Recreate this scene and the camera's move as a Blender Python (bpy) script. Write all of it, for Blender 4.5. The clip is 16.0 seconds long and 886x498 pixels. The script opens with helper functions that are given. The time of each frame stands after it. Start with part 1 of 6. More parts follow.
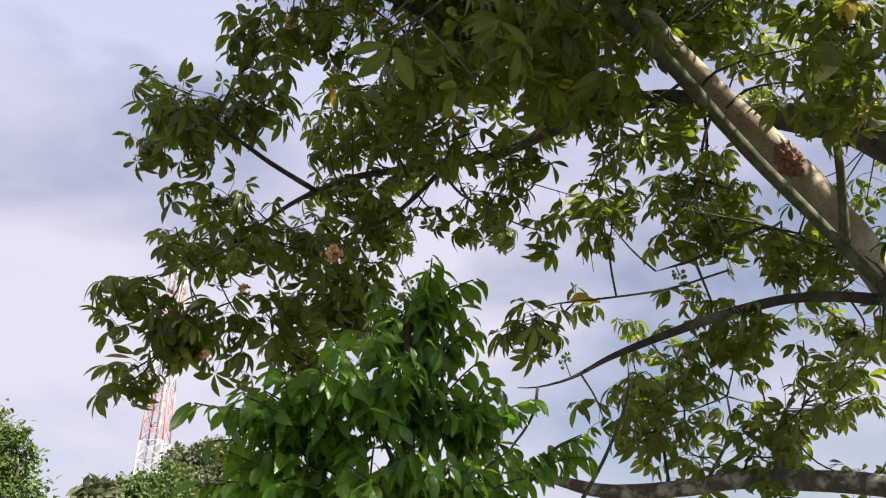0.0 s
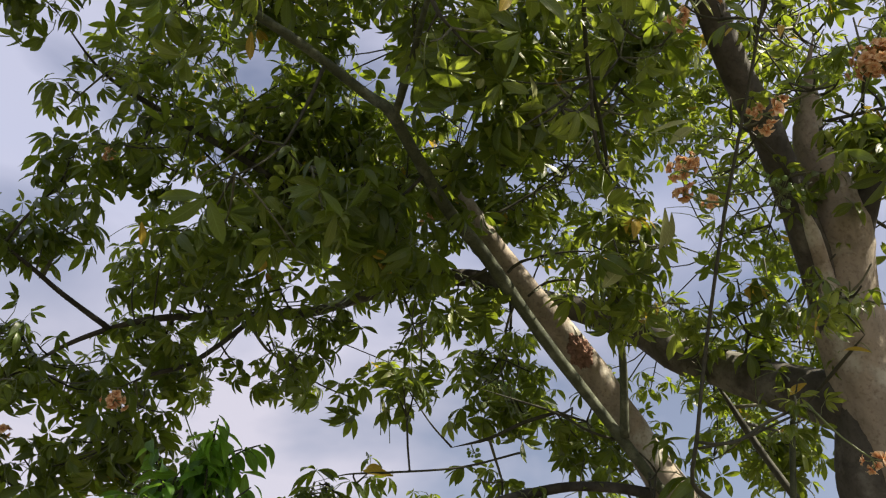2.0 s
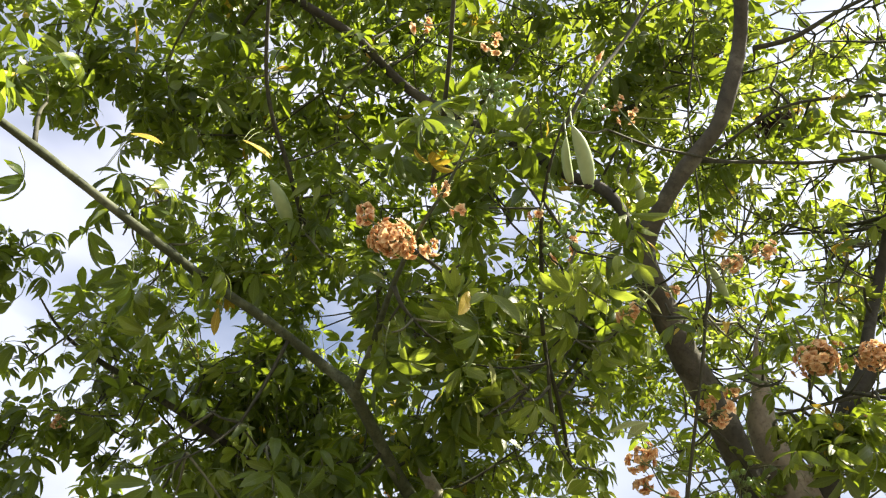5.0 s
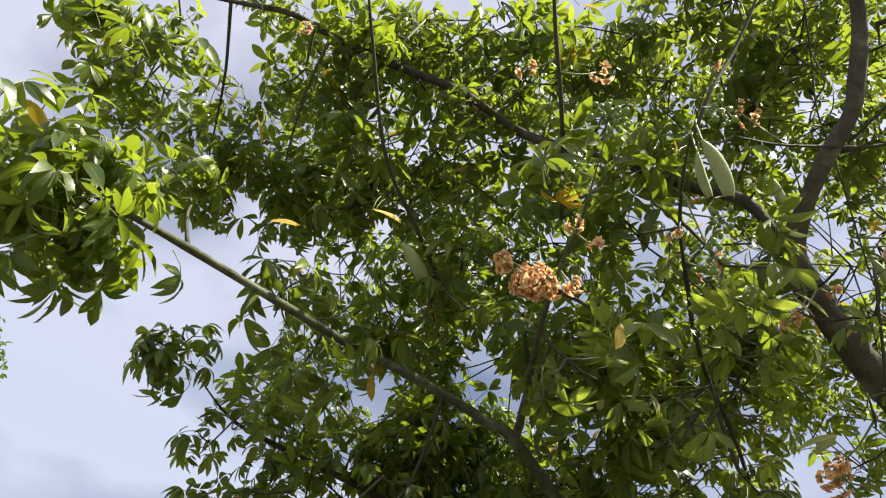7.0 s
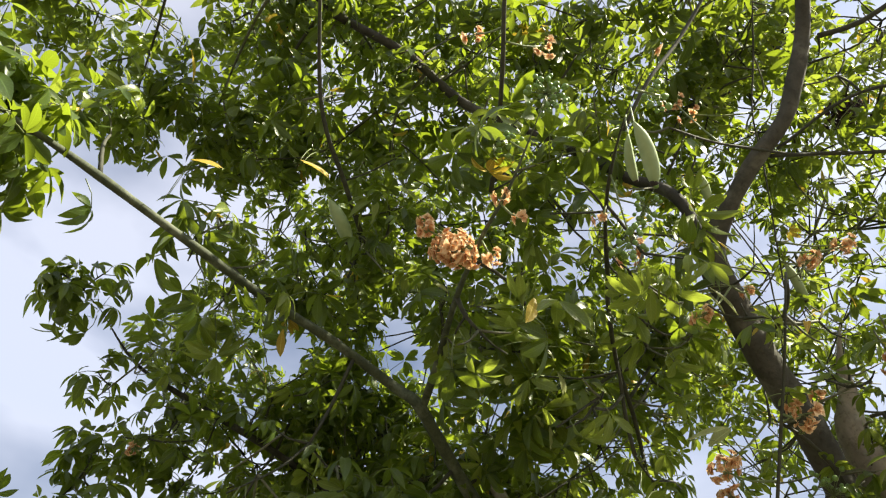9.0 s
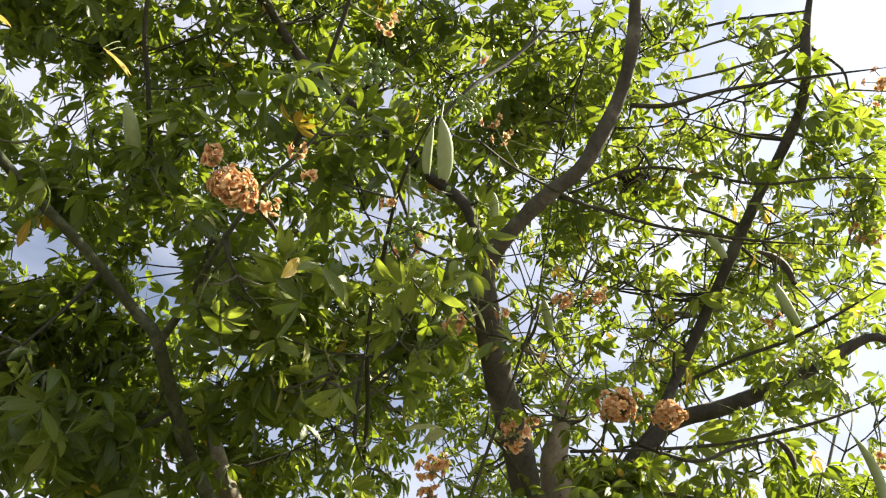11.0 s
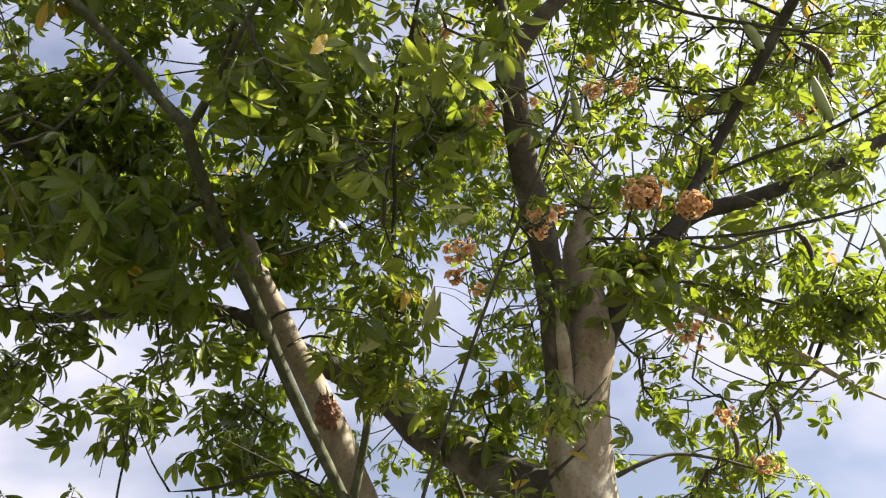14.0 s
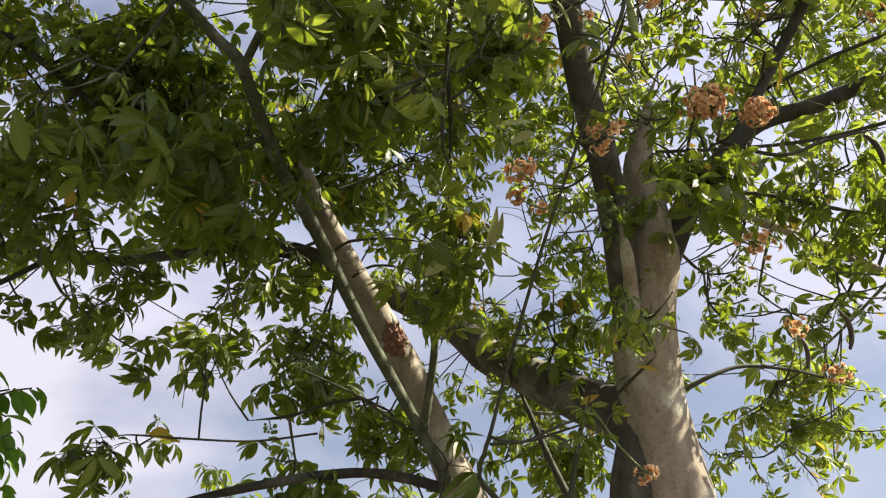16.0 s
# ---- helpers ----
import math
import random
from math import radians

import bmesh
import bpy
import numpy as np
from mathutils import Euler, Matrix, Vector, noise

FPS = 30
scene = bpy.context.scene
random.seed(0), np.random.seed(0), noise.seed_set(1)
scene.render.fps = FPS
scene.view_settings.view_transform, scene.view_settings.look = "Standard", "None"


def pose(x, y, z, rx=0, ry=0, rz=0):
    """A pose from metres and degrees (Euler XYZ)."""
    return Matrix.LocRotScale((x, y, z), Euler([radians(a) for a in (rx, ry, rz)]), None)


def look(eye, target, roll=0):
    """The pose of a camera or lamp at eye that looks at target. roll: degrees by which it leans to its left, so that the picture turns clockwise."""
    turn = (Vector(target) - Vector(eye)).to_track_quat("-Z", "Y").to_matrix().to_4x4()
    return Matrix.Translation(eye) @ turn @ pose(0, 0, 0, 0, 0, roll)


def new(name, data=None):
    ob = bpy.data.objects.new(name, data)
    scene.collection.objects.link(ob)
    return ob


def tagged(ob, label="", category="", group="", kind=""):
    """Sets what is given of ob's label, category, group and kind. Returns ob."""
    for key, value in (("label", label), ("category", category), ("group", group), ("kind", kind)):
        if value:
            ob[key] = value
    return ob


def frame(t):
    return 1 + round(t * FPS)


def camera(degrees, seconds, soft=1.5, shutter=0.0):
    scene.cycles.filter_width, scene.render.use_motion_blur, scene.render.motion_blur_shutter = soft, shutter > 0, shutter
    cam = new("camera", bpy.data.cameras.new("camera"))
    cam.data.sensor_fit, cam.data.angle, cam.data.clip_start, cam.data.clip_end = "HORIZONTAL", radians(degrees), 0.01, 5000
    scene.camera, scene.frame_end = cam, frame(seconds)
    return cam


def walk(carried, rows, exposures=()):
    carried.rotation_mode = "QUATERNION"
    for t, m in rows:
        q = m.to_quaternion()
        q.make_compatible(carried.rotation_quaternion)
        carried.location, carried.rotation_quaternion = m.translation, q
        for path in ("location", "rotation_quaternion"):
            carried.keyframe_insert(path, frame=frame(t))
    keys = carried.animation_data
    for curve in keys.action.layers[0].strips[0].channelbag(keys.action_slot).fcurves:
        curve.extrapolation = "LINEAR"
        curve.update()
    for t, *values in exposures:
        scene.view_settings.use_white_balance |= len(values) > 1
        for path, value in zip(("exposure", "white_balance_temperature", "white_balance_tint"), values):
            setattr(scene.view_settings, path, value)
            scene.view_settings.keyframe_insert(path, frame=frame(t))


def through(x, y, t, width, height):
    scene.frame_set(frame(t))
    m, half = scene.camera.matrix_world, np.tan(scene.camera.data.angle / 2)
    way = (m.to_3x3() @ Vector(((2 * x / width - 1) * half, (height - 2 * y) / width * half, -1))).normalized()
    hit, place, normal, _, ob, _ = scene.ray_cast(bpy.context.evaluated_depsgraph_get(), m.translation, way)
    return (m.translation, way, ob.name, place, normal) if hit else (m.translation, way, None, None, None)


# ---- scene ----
cam = camera(58.6, 16.0, soft=1.2)
METRES, EYE, TILT, LEAN, TURN = 1.0, 1.6, 24.0, 0.0, 0.0
ROWS = [
    (0.0, 0.0, 0.0, 0.0, 0.0, 0.0, -0.0),
    (0.5, 0.001, 0.0072, 0.026, -1.68, 1.81, -1.05),
    (1.0, 0.0269, 0.003, 0.0318, -5.55, 4.27, -2.52),
    (1.5, 0.0512, -0.0151, 0.059, -9.67, 7.38, -4.1),
    (2.0, 0.0803, -0.0086, 0.0766, -13.19, 11.47, -5.24),
    (2.5, 0.106, -0.0166, 0.1222, -16.49, 16.77, -5.59),
    (3.0, 0.1217, -0.057, 0.1939, -20.04, 21.8, -6.08),
    (3.5, 0.1386, -0.0634, 0.2179, -23.18, 25.14, -6.9),
    (4.0, 0.1356, -0.0858, 0.233, -22.73, 27.06, -7.32),
    (4.5, 0.0908, -0.0978, 0.2558, -19.73, 28.09, -6.86),
    (5.0, 0.0537, -0.0959, 0.2615, -16.16, 28.56, -5.65),
    (7.5, -0.0283, -0.0971, 0.2649, -3.2, 31.01, -2.34),
    (8.0, -0.0295, -0.0821, 0.2503, -3.04, 30.76, -2.69),
    (8.5, 0.0002, -0.0667, 0.2411, -5.77, 29.69, -3.7),
    (9.0, 0.055, -0.0302, 0.247, -11.14, 29.65, -5.28),
    (9.5, 0.102, -0.0379, 0.2257, -17.75, 30.04, -7.67),
    (10.0, 0.1346, -0.0458, 0.2235, -24.07, 31.37, -10.05),
    (12.5, 0.1908, -0.015, 0.1775, -35.28, 27.82, -13.82),
    (13.0, 0.1877, -0.0139, 0.1588, -34.37, 24.3, -13.79),
    (13.5, 0.1856, 0.0034, 0.132, -33.12, 21.1, -13.89),
    (14.0, 0.1827, 0.015, 0.0996, -30.94, 18.51, -13.5),
    (14.5, 0.1674, 0.0214, 0.0696, -29.21, 17.34, -13.0),
    (15.0, 0.1594, 0.027, 0.0482, -27.99, 16.17, -12.55),
    (15.5, 0.1577, 0.0329, 0.0295, -27.14, 14.53, -12.11),
    (16.0, 0.1564, 0.0435, 0.011, -26.71, 13.34, -11.86),
]
# seconds, stops, kelvin, tint
EXPOSURES = [(0.0, 1.37, 6790, 13), (1.0, 1.29, 6790, 13), (1.5, 1.23, 6790, 13), (2.0, 1.19, 6840, 13), (2.5, 1.5, 6940, 12), (3.5, 1.96, 7070, 7), (5.0, 1.94, 7020, 7), (7.5, 1.39, 6790, 7), (8.5, 1.41, 6790, 6), (9.0, 1.62, 6920, 5), (9.5, 1.88, 7020, 5), (10.0, 1.84, 7070, 5), (12.5, 1.63, 7020, 11), (14.0, 1.65, 6910, 12), (15.0, 1.55, 6910, 12), (16.0, 1.48, 6910, 12)]
walk(cam, [(t, pose(0, 0, EYE, TILT, LEAN, TURN) @ pose(METRES * x, METRES * y, METRES * z, 90 + pitch, roll, yaw)) for t, x, y, z, yaw, pitch, roll in ROWS], EXPOSURES)

# ---- sky and sun ----
SUN_AZIMUTH, SUN_HEIGHT = 125.0, 46.0  # degrees clockwise from +y, degrees above the horizon


def node(tree, kind, **inputs):
    n = tree.nodes.new(kind)
    for key, value in inputs.items():
        n.inputs[key.replace("_", " ")].default_value = value
    return n


def ramped(t, source, stops):
    r = t.nodes.new("ShaderNodeValToRGB")
    while len(r.color_ramp.elements) < len(stops):
        r.color_ramp.elements.new(0.5)
    for e, (p, c) in zip(r.color_ramp.elements, stops):
        e.position, e.color = p, (*c, 1)
    t.links.new(source, r.inputs["Fac"])
    return r.outputs["Color"]


def make_sky():
    world = bpy.data.worlds.new("sky")
    scene.world = world
    world.use_nodes = True
    t = world.node_tree
    t.nodes.clear()
    sky = t.nodes.new("ShaderNodeTexSky")
    sky.sky_type, sky.sun_disc = "NISHITA", False
    sky.sun_elevation, sky.sun_rotation = radians(SUN_HEIGHT), radians(SUN_AZIMUTH)
    sky.air_density, sky.dust_density, sky.ozone_density = 1.0, 2.0, 2.0
    coord = t.nodes.new("ShaderNodeTexCoord")
    stretch = t.nodes.new("ShaderNodeMapping")
    stretch.inputs["Scale"].default_value = (1.0, 1.0, 1.9)
    stretch.inputs["Location"].default_value = (0.35, 0.1, 0.2)
    clouds = node(t, "ShaderNodeTexNoise", Scale=2.1, Detail=5.0, Roughness=0.5, Distortion=0.3)
    ramp = t.nodes.new("ShaderNodeValToRGB")
    ramp.color_ramp.elements[0].position, ramp.color_ramp.elements[0].color = 0.36, (0.22, 0.22, 0.22, 1)
    ramp.color_ramp.elements[1].position, ramp.color_ramp.elements[1].color = 0.56, (0.95, 0.95, 0.95, 1)
    mix = t.nodes.new("ShaderNodeMix")
    mix.data_type = "RGBA"
    mix.inputs["B"].default_value = (5.7, 5.75, 6.85, 1)
    back = node(t, "ShaderNodeBackground", Strength=0.054)
    out = t.nodes.new("ShaderNodeOutputWorld")
    t.links.new(coord.outputs["Generated"], stretch.inputs["Vector"])
    t.links.new(stretch.outputs[0], clouds.inputs["Vector"])
    t.links.new(clouds.outputs["Fac"], ramp.inputs["Fac"])
    t.links.new(ramp.outputs["Color"], mix.inputs["Factor"])
    t.links.new(sky.outputs["Color"], mix.inputs["A"])
    # thin cloud glows towards the sun
    to_sun = t.nodes.new("ShaderNodeVectorMath")
    to_sun.operation = "DOT_PRODUCT"
    az, el = radians(SUN_AZIMUTH), radians(SUN_HEIGHT)
    to_sun.inputs[1].default_value = (math.sin(az) * math.cos(el), math.cos(az) * math.cos(el), math.sin(el))
    t.links.new(coord.outputs["Generated"], to_sun.inputs[0])
    glow = t.nodes.new("ShaderNodeMapRange")
    glow.interpolation_type = "SMOOTHSTEP"
    for key, value in (("From Min", 0.52), ("From Max", 1.0), ("To Min", 1.0), ("To Max", 1.42)):
        glow.inputs[key].default_value = value
    t.links.new(to_sun.outputs["Value"], glow.inputs["Value"])
    lit = t.nodes.new("ShaderNodeVectorMath")
    lit.operation = "SCALE"
    t.links.new(mix.outputs["Result"], lit.inputs[0])
    t.links.new(glow.outputs["Result"], lit.inputs["Scale"])
    # and it is brighter in the haze low down than overhead
    height = t.nodes.new("ShaderNodeSeparateXYZ")
    t.links.new(coord.outputs["Generated"], height.inputs[0])
    tone = ramped(t, height.outputs["Z"], [(0.40, (1.0, 1.0, 1.0)), (0.60, (0.83, 0.90, 1.0)), (0.90, (0.88, 0.91, 0.97))])
    deep = t.nodes.new("ShaderNodeVectorMath")
    deep.operation = "MULTIPLY"
    t.links.new(lit.outputs[0], deep.inputs[0])
    t.links.new(tone, deep.inputs[1])
    t.links.new(deep.outputs[0], back.inputs["Color"])
    t.links.new(back.outputs[0], out.inputs["Surface"])


make_sky()
sun = new("sun", bpy.data.lights.new("sun", "SUN"))
sun.data.energy, sun.data.angle, sun.data.color = 5.0, radians(0.6), (1.0, 0.93, 0.80)
a, h = radians(SUN_AZIMUTH), radians(SUN_HEIGHT)
sun.matrix_world = look((0, 0, 30), Vector((0, 0, 30)) - Vector((math.sin(a) * math.cos(h), math.cos(a) * math.cos(h), math.sin(h))))


# ---- materials ----
def material(name):
    m = bpy.data.materials.new(name)
    m.use_nodes = True
    t = m.node_tree
    t.nodes.clear()
    return m, t, t.nodes.new("ShaderNodeOutputMaterial")


def noise_of(t, scale, detail=4.0, rough=0.5, stretch=None):
    coord = t.nodes.new("ShaderNodeTexCoord")
    n = node(t, "ShaderNodeTexNoise", Scale=scale, Detail=detail, Roughness=rough)
    if stretch:
        m = t.nodes.new("ShaderNodeMapping")
        m.inputs["Scale"].default_value = stretch
        t.links.new(coord.outputs["Object"], m.inputs["Vector"])
        t.links.new(m.outputs[0], n.inputs["Vector"])
    else:
        t.links.new(coord.outputs["Object"], n.inputs["Vector"])
    return n.outputs["Fac"]


def mixed(t, fac, a, b, how="MIX"):
    m = t.nodes.new("ShaderNodeMix")
    m.data_type, m.blend_type = "RGBA", how
    for socket, v in (("Factor", fac), ("A", a), ("B", b)):
        if isinstance(v, (int, float, tuple)):
            m.inputs[socket].default_value = v if not isinstance(v, tuple) else (*v, 1)
        else:
            t.links.new(v, m.inputs[socket])
    return m.outputs["Result"]


def calc(t, how, a, b=None):
    m = t.nodes.new("ShaderNodeMath")
    m.operation = how
    for socket, v in zip(m.inputs, (a, b)):
        if isinstance(v, (int, float)):
            socket.default_value = v
        elif v is not None:
            t.links.new(v, socket)
    return m.outputs[0]


def leaf_material(name, dark, light, through_color, through=0.42, gloss=0.42, veins=0.5):
    """A thin leaf: waxy face, light shining through, tints that differ from leaflet to leaflet."""
    m, t, out = material(name)
    geo = t.nodes.new("ShaderNodeNewGeometry")
    tint = ramped(t, geo.outputs["Random Per Island"], [(0.0, dark), (1.0, light)])
    patch = ramped(t, noise_of(t, 2.2, 3.0), [(0.3, (0.72, 0.76, 0.7)), (0.7, (1.2, 1.15, 1.0))])
    face = mixed(t, 1.0, tint, patch, "MULTIPLY")
    spots = ramped(t, noise_of(t, 70.0, 3.0), [(0.28, (0.75, 0.65, 0.4)), (0.42, (1, 1, 1))])
    face = mixed(t, 0.8, face, spots, "MULTIPLY")
    # midrib and side veins, from the blade's own coordinates
    blade = t.nodes.new("ShaderNodeAttribute")
    blade.attribute_name = "blade"
    parts = t.nodes.new("ShaderNodeSeparateXYZ")
    t.links.new(blade.outputs["Vector"], parts.inputs[0])
    across = calc(t, "ABSOLUTE", parts.outputs["X"])
    rib = calc(t, "LESS_THAN", across, 0.07)
    slope = calc(t, "SUBTRACT", calc(t, "MULTIPLY", parts.outputs["Y"], 60.0), calc(t, "MULTIPLY", across, 11.0))
    side = calc(t, "MULTIPLY", calc(t, "GREATER_THAN", calc(t, "SINE", slope), 0.82), 0.4)
    vein = calc(t, "MULTIPLY", calc(t, "MAXIMUM", rib, side), veins)
    face = mixed(t, vein, face, tuple(min(1, 1.9 * v + 0.03) for v in light))
    body = node(t, "ShaderNodeBsdfPrincipled", Roughness=gloss, Specular_IOR_Level=0.42)
    t.links.new(face, body.inputs["Base Color"])
    bump = node(t, "ShaderNodeBump", Strength=0.3, Distance=0.003)
    t.links.new(calc(t, "SUBTRACT", noise_of(t, 55.0, 2.0), calc(t, "MULTIPLY", vein, 0.8)), bump.inputs["Height"])
    t.links.new(bump.outputs[0], body.inputs["Normal"])
    shine = t.nodes.new("ShaderNodeBsdfTranslucent")
    glow = ramped(t, geo.outputs["Random Per Island"], [(0.0, tuple(0.75 * v for v in through_color)), (1.0, through_color)])
    t.links.new(glow, shine.inputs["Color"])
    mix = t.nodes.new("ShaderNodeMixShader")
    mix.inputs[0].default_value = through
    t.links.new(body.outputs[0], mix.inputs[1])
    t.links.new(shine.outputs[0], mix.inputs[2])
    t.links.new(mix.outputs[0], out.inputs["Surface"])
    return m


def petal_material():
    """Thin petals: salmon at the throat, pale peach at the rim, browning here and there."""
    m, t, out = material("peach_petal")
    blade = t.nodes.new("ShaderNodeAttribute")
    blade.attribute_name = "blade"
    parts = t.nodes.new("ShaderNodeSeparateXYZ")
    t.links.new(blade.outputs["Vector"], parts.inputs[0])
    ramp = ramped(t, parts.outputs["Y"], [(0.0, (0.50, 0.17, 0.07)), (0.45, (0.80, 0.45, 0.21)), (0.95, (0.93, 0.74, 0.47))])
    geo = t.nodes.new("ShaderNodeNewGeometry")
    wilt = ramped(t, geo.outputs["Random Per Island"], [(0.0, (0.72, 0.58, 0.45)), (0.35, (1, 1, 1))])
    face = mixed(t, 1.0, ramp, wilt, "MULTIPLY")
    face = mixed(t, 0.7, face, ramped(t, noise_of(t, 160.0, 3.0), [(0.3, (0.78, 0.66, 0.55)), (0.5, (1, 1, 1))]), "MULTIPLY")
    body = node(t, "ShaderNodeBsdfPrincipled", Roughness=0.7, Specular_IOR_Level=0.3)
    shine = t.nodes.new("ShaderNodeBsdfTranslucent")
    mix = t.nodes.new("ShaderNodeMixShader")
    mix.inputs[0].default_value = 0.35
    t.links.new(face, body.inputs["Base Color"])
    t.links.new(face, shine.inputs["Color"])
    t.links.new(body.outputs[0], mix.inputs[1])
    t.links.new(shine.outputs[0], mix.inputs[2])
    t.links.new(mix.outputs[0], out.inputs["Surface"])
    return m


def bark_material(name, low, high, patch_color, scale=1.0, bump_depth=0.006, stretch=(1, 1, 0.35), rough=0.85):
    """Smooth tropical bark: mottled grain, lichen patches, fine rings."""
    m, t, out = material(name)
    base = ramped(t, noise_of(t, 14 * scale, 6.0, 0.6, stretch), [(0.3, low), (0.68, high)])
    lichen = ramped(t, noise_of(t, 5 * scale, 5.0, 0.62), [(0.52, (0, 0, 0)), (0.66, (1, 1, 1))])
    col = mixed(t, lichen, base, patch_color)
    specks = ramped(t, noise_of(t, 60 * scale, 3.0), [(0.3, (0.6, 0.57, 0.52)), (0.48, (1, 1, 1))])
    col = mixed(t, 0.75, col, specks, "MULTIPLY")
    body = node(t, "ShaderNodeBsdfPrincipled", Roughness=rough)
    t.links.new(col, body.inputs["Base Color"])
    bump = node(t, "ShaderNodeBump", Strength=0.7, Distance=bump_depth)
    t.links.new(noise_of(t, 38 * scale, 6.0, 0.65, (1, 1, 0.6)), bump.inputs["Height"])
    t.links.new(bump.outputs[0], body.inputs["Normal"])
    t.links.new(body.outputs[0], out.inputs["Surface"])
    return m


def plain_material(name, low, high, scale=20.0, rough=0.6, metal=0.0, bump_depth=0.002):
    m, t, out = material(name)
    col = ramped(t, noise_of(t, scale, 5.0, 0.6), [(0.3, low), (0.7, high)])
    body = node(t, "ShaderNodeBsdfPrincipled", Roughness=rough, Metallic=metal)
    t.links.new(col, body.inputs["Base Color"])
    bump = node(t, "ShaderNodeBump", Strength=0.4, Distance=bump_depth)
    t.links.new(noise_of(t, scale * 3, 4.0), bump.inputs["Height"])
    t.links.new(bump.outputs[0], body.inputs["Normal"])
    t.links.new(body.outputs[0], out.inputs["Surface"])
    return m


LEAF = leaf_material("palmate_leaf", (0.022, 0.043, 0.013), (0.077, 0.118, 0.025), (0.365, 0.48, 0.031), 0.38, 0.38)
# yellow-green young leaf, brightened so that its share stands in for sunlit foliage
LEAF_YOUNG_LIT = leaf_material("young_lit_leaf", (0.09, 0.13, 0.022), (0.16, 0.205, 0.034), (0.45, 0.55, 0.06), 0.40, 0.36)
LEAF_YELLOW = leaf_material("yellow_leaf", (0.40, 0.25, 0.035), (0.58, 0.43, 0.07), (0.60, 0.44, 0.05), 0.4)
LEAF_BROAD = leaf_material("broad_leaf", (0.010, 0.028, 0.008), (0.085, 0.205, 0.026), (0.36, 0.68, 0.05), 0.44, 0.34)
LEAF_FAR = leaf_material("far_leaf", (0.022, 0.045, 0.012), (0.085, 0.140, 0.030), (0.20, 0.33, 0.05), 0.25, 0.5)
LEAF_FAR_GREY = leaf_material("far_grey_leaf", (0.06, 0.075, 0.045), (0.14, 0.16, 0.10), (0.2, 0.22, 0.1), 0.25, 0.7)
STALK = plain_material("green_stalk", (0.11, 0.15, 0.05), (0.20, 0.24, 0.09), 30, 0.5)
BARK_PALE = bark_material("pale_bark", (0.19, 0.165, 0.12), (0.35, 0.30, 0.225), (0.42, 0.41, 0.33))
# both brown barks are darkened, with the shade of leaves put into the colour
BARK_BROWN = bark_material("shaded_brown_bark", (0.025, 0.024, 0.018), (0.056, 0.053, 0.041), (0.10, 0.10, 0.08))
BARK_ROSY = bark_material("shaded_brown_limb_bark", (0.038, 0.036, 0.026), (0.084, 0.078, 0.059), (0.15, 0.147, 0.115))
BARK_GREEN = bark_material("green_bark", (0.033, 0.043, 0.022), (0.082, 0.097, 0.050), (0.125, 0.142, 0.090), 2.0, 0.002)
BARK_LICHEN = bark_material("lichen_bark", (0.050, 0.043, 0.032), (0.115, 0.100, 0.075), (0.36, 0.36, 0.30), 2.0)
TWIG = plain_material("twig_bark", (0.022, 0.024, 0.014), (0.058, 0.058, 0.033), 40, 0.8)
TWIG_PALE = plain_material("pale_twig_bark", (0.07, 0.075, 0.04), (0.16, 0.16, 0.10), 40, 0.7)
WOUND = plain_material("canker_wood", (0.10, 0.055, 0.035), (0.34, 0.20, 0.14), 45, 0.95, 0, 0.012)
PETAL = petal_material()
POD = plain_material("green_pod", (0.22, 0.30, 0.13), (0.34, 0.42, 0.21), 14, 0.6)
POD_TIP = plain_material("pod_tip", (0.012, 0.010, 0.008), (0.05, 0.04, 0.03), 40, 0.85)
POD_DRY = plain_material("brown_pod", (0.030, 0.025, 0.020), (0.085, 0.070, 0.048), 12, 0.7)
BUD = plain_material("green_bud", (0.10, 0.19, 0.04), (0.19, 0.30, 0.075), 25, 0.28)
DRIED = plain_material("dried_flower", (0.02, 0.012, 0.014), (0.07, 0.04, 0.045), 30, 0.9)
# the ground is unseen; its dark tone is picked to limit bounce light
SOIL = plain_material("dark_soil", (0.060, 0.052, 0.036), (0.115, 0.100, 0.072), 1.3, 0.95, 0, 0.03)
# the mast's red is paled, distance haze put into the paint
RED = plain_material("hazed_red_paint", (0.50, 0.21, 0.19), (0.60, 0.29, 0.26), 3, 0.5)
WHITE = plain_material("white_paint", (0.50, 0.48, 0.48), (0.64, 0.62, 0.62), 3, 0.5)
STEEL = plain_material("galvanised_steel", (0.35, 0.36, 0.38), (0.5, 0.51, 0.53), 4, 0.5, 0.6)

rng = np.random.default_rng(7)


# ---- mesh builders ----
def mesh_of(name, verts, faces, materials, index=None, smooth=True, blade=None):
    me = bpy.data.meshes.new(name)
    me.from_pydata(np.asarray(verts, dtype=float).tolist(), [], faces)
    if blade is not None:
        me.attributes.new("blade", "FLOAT_VECTOR", "POINT").data.foreach_set("vector", np.asarray(blade, dtype=np.float32).ravel())
    for m in materials:
        me.materials.append(m)
    if index is not None:
        me.polygons.foreach_set("material_index", np.asarray(index, dtype=np.int32))
    me.polygons.foreach_set("use_smooth", np.full(len(me.polygons), smooth))
    me.update()
    return me


def under(name, data, parent, label=""):
    """Links a mesh as a part of a thing or of a part."""
    ob = new(name, data)
    ob.parent = parent
    return tagged(ob, label)


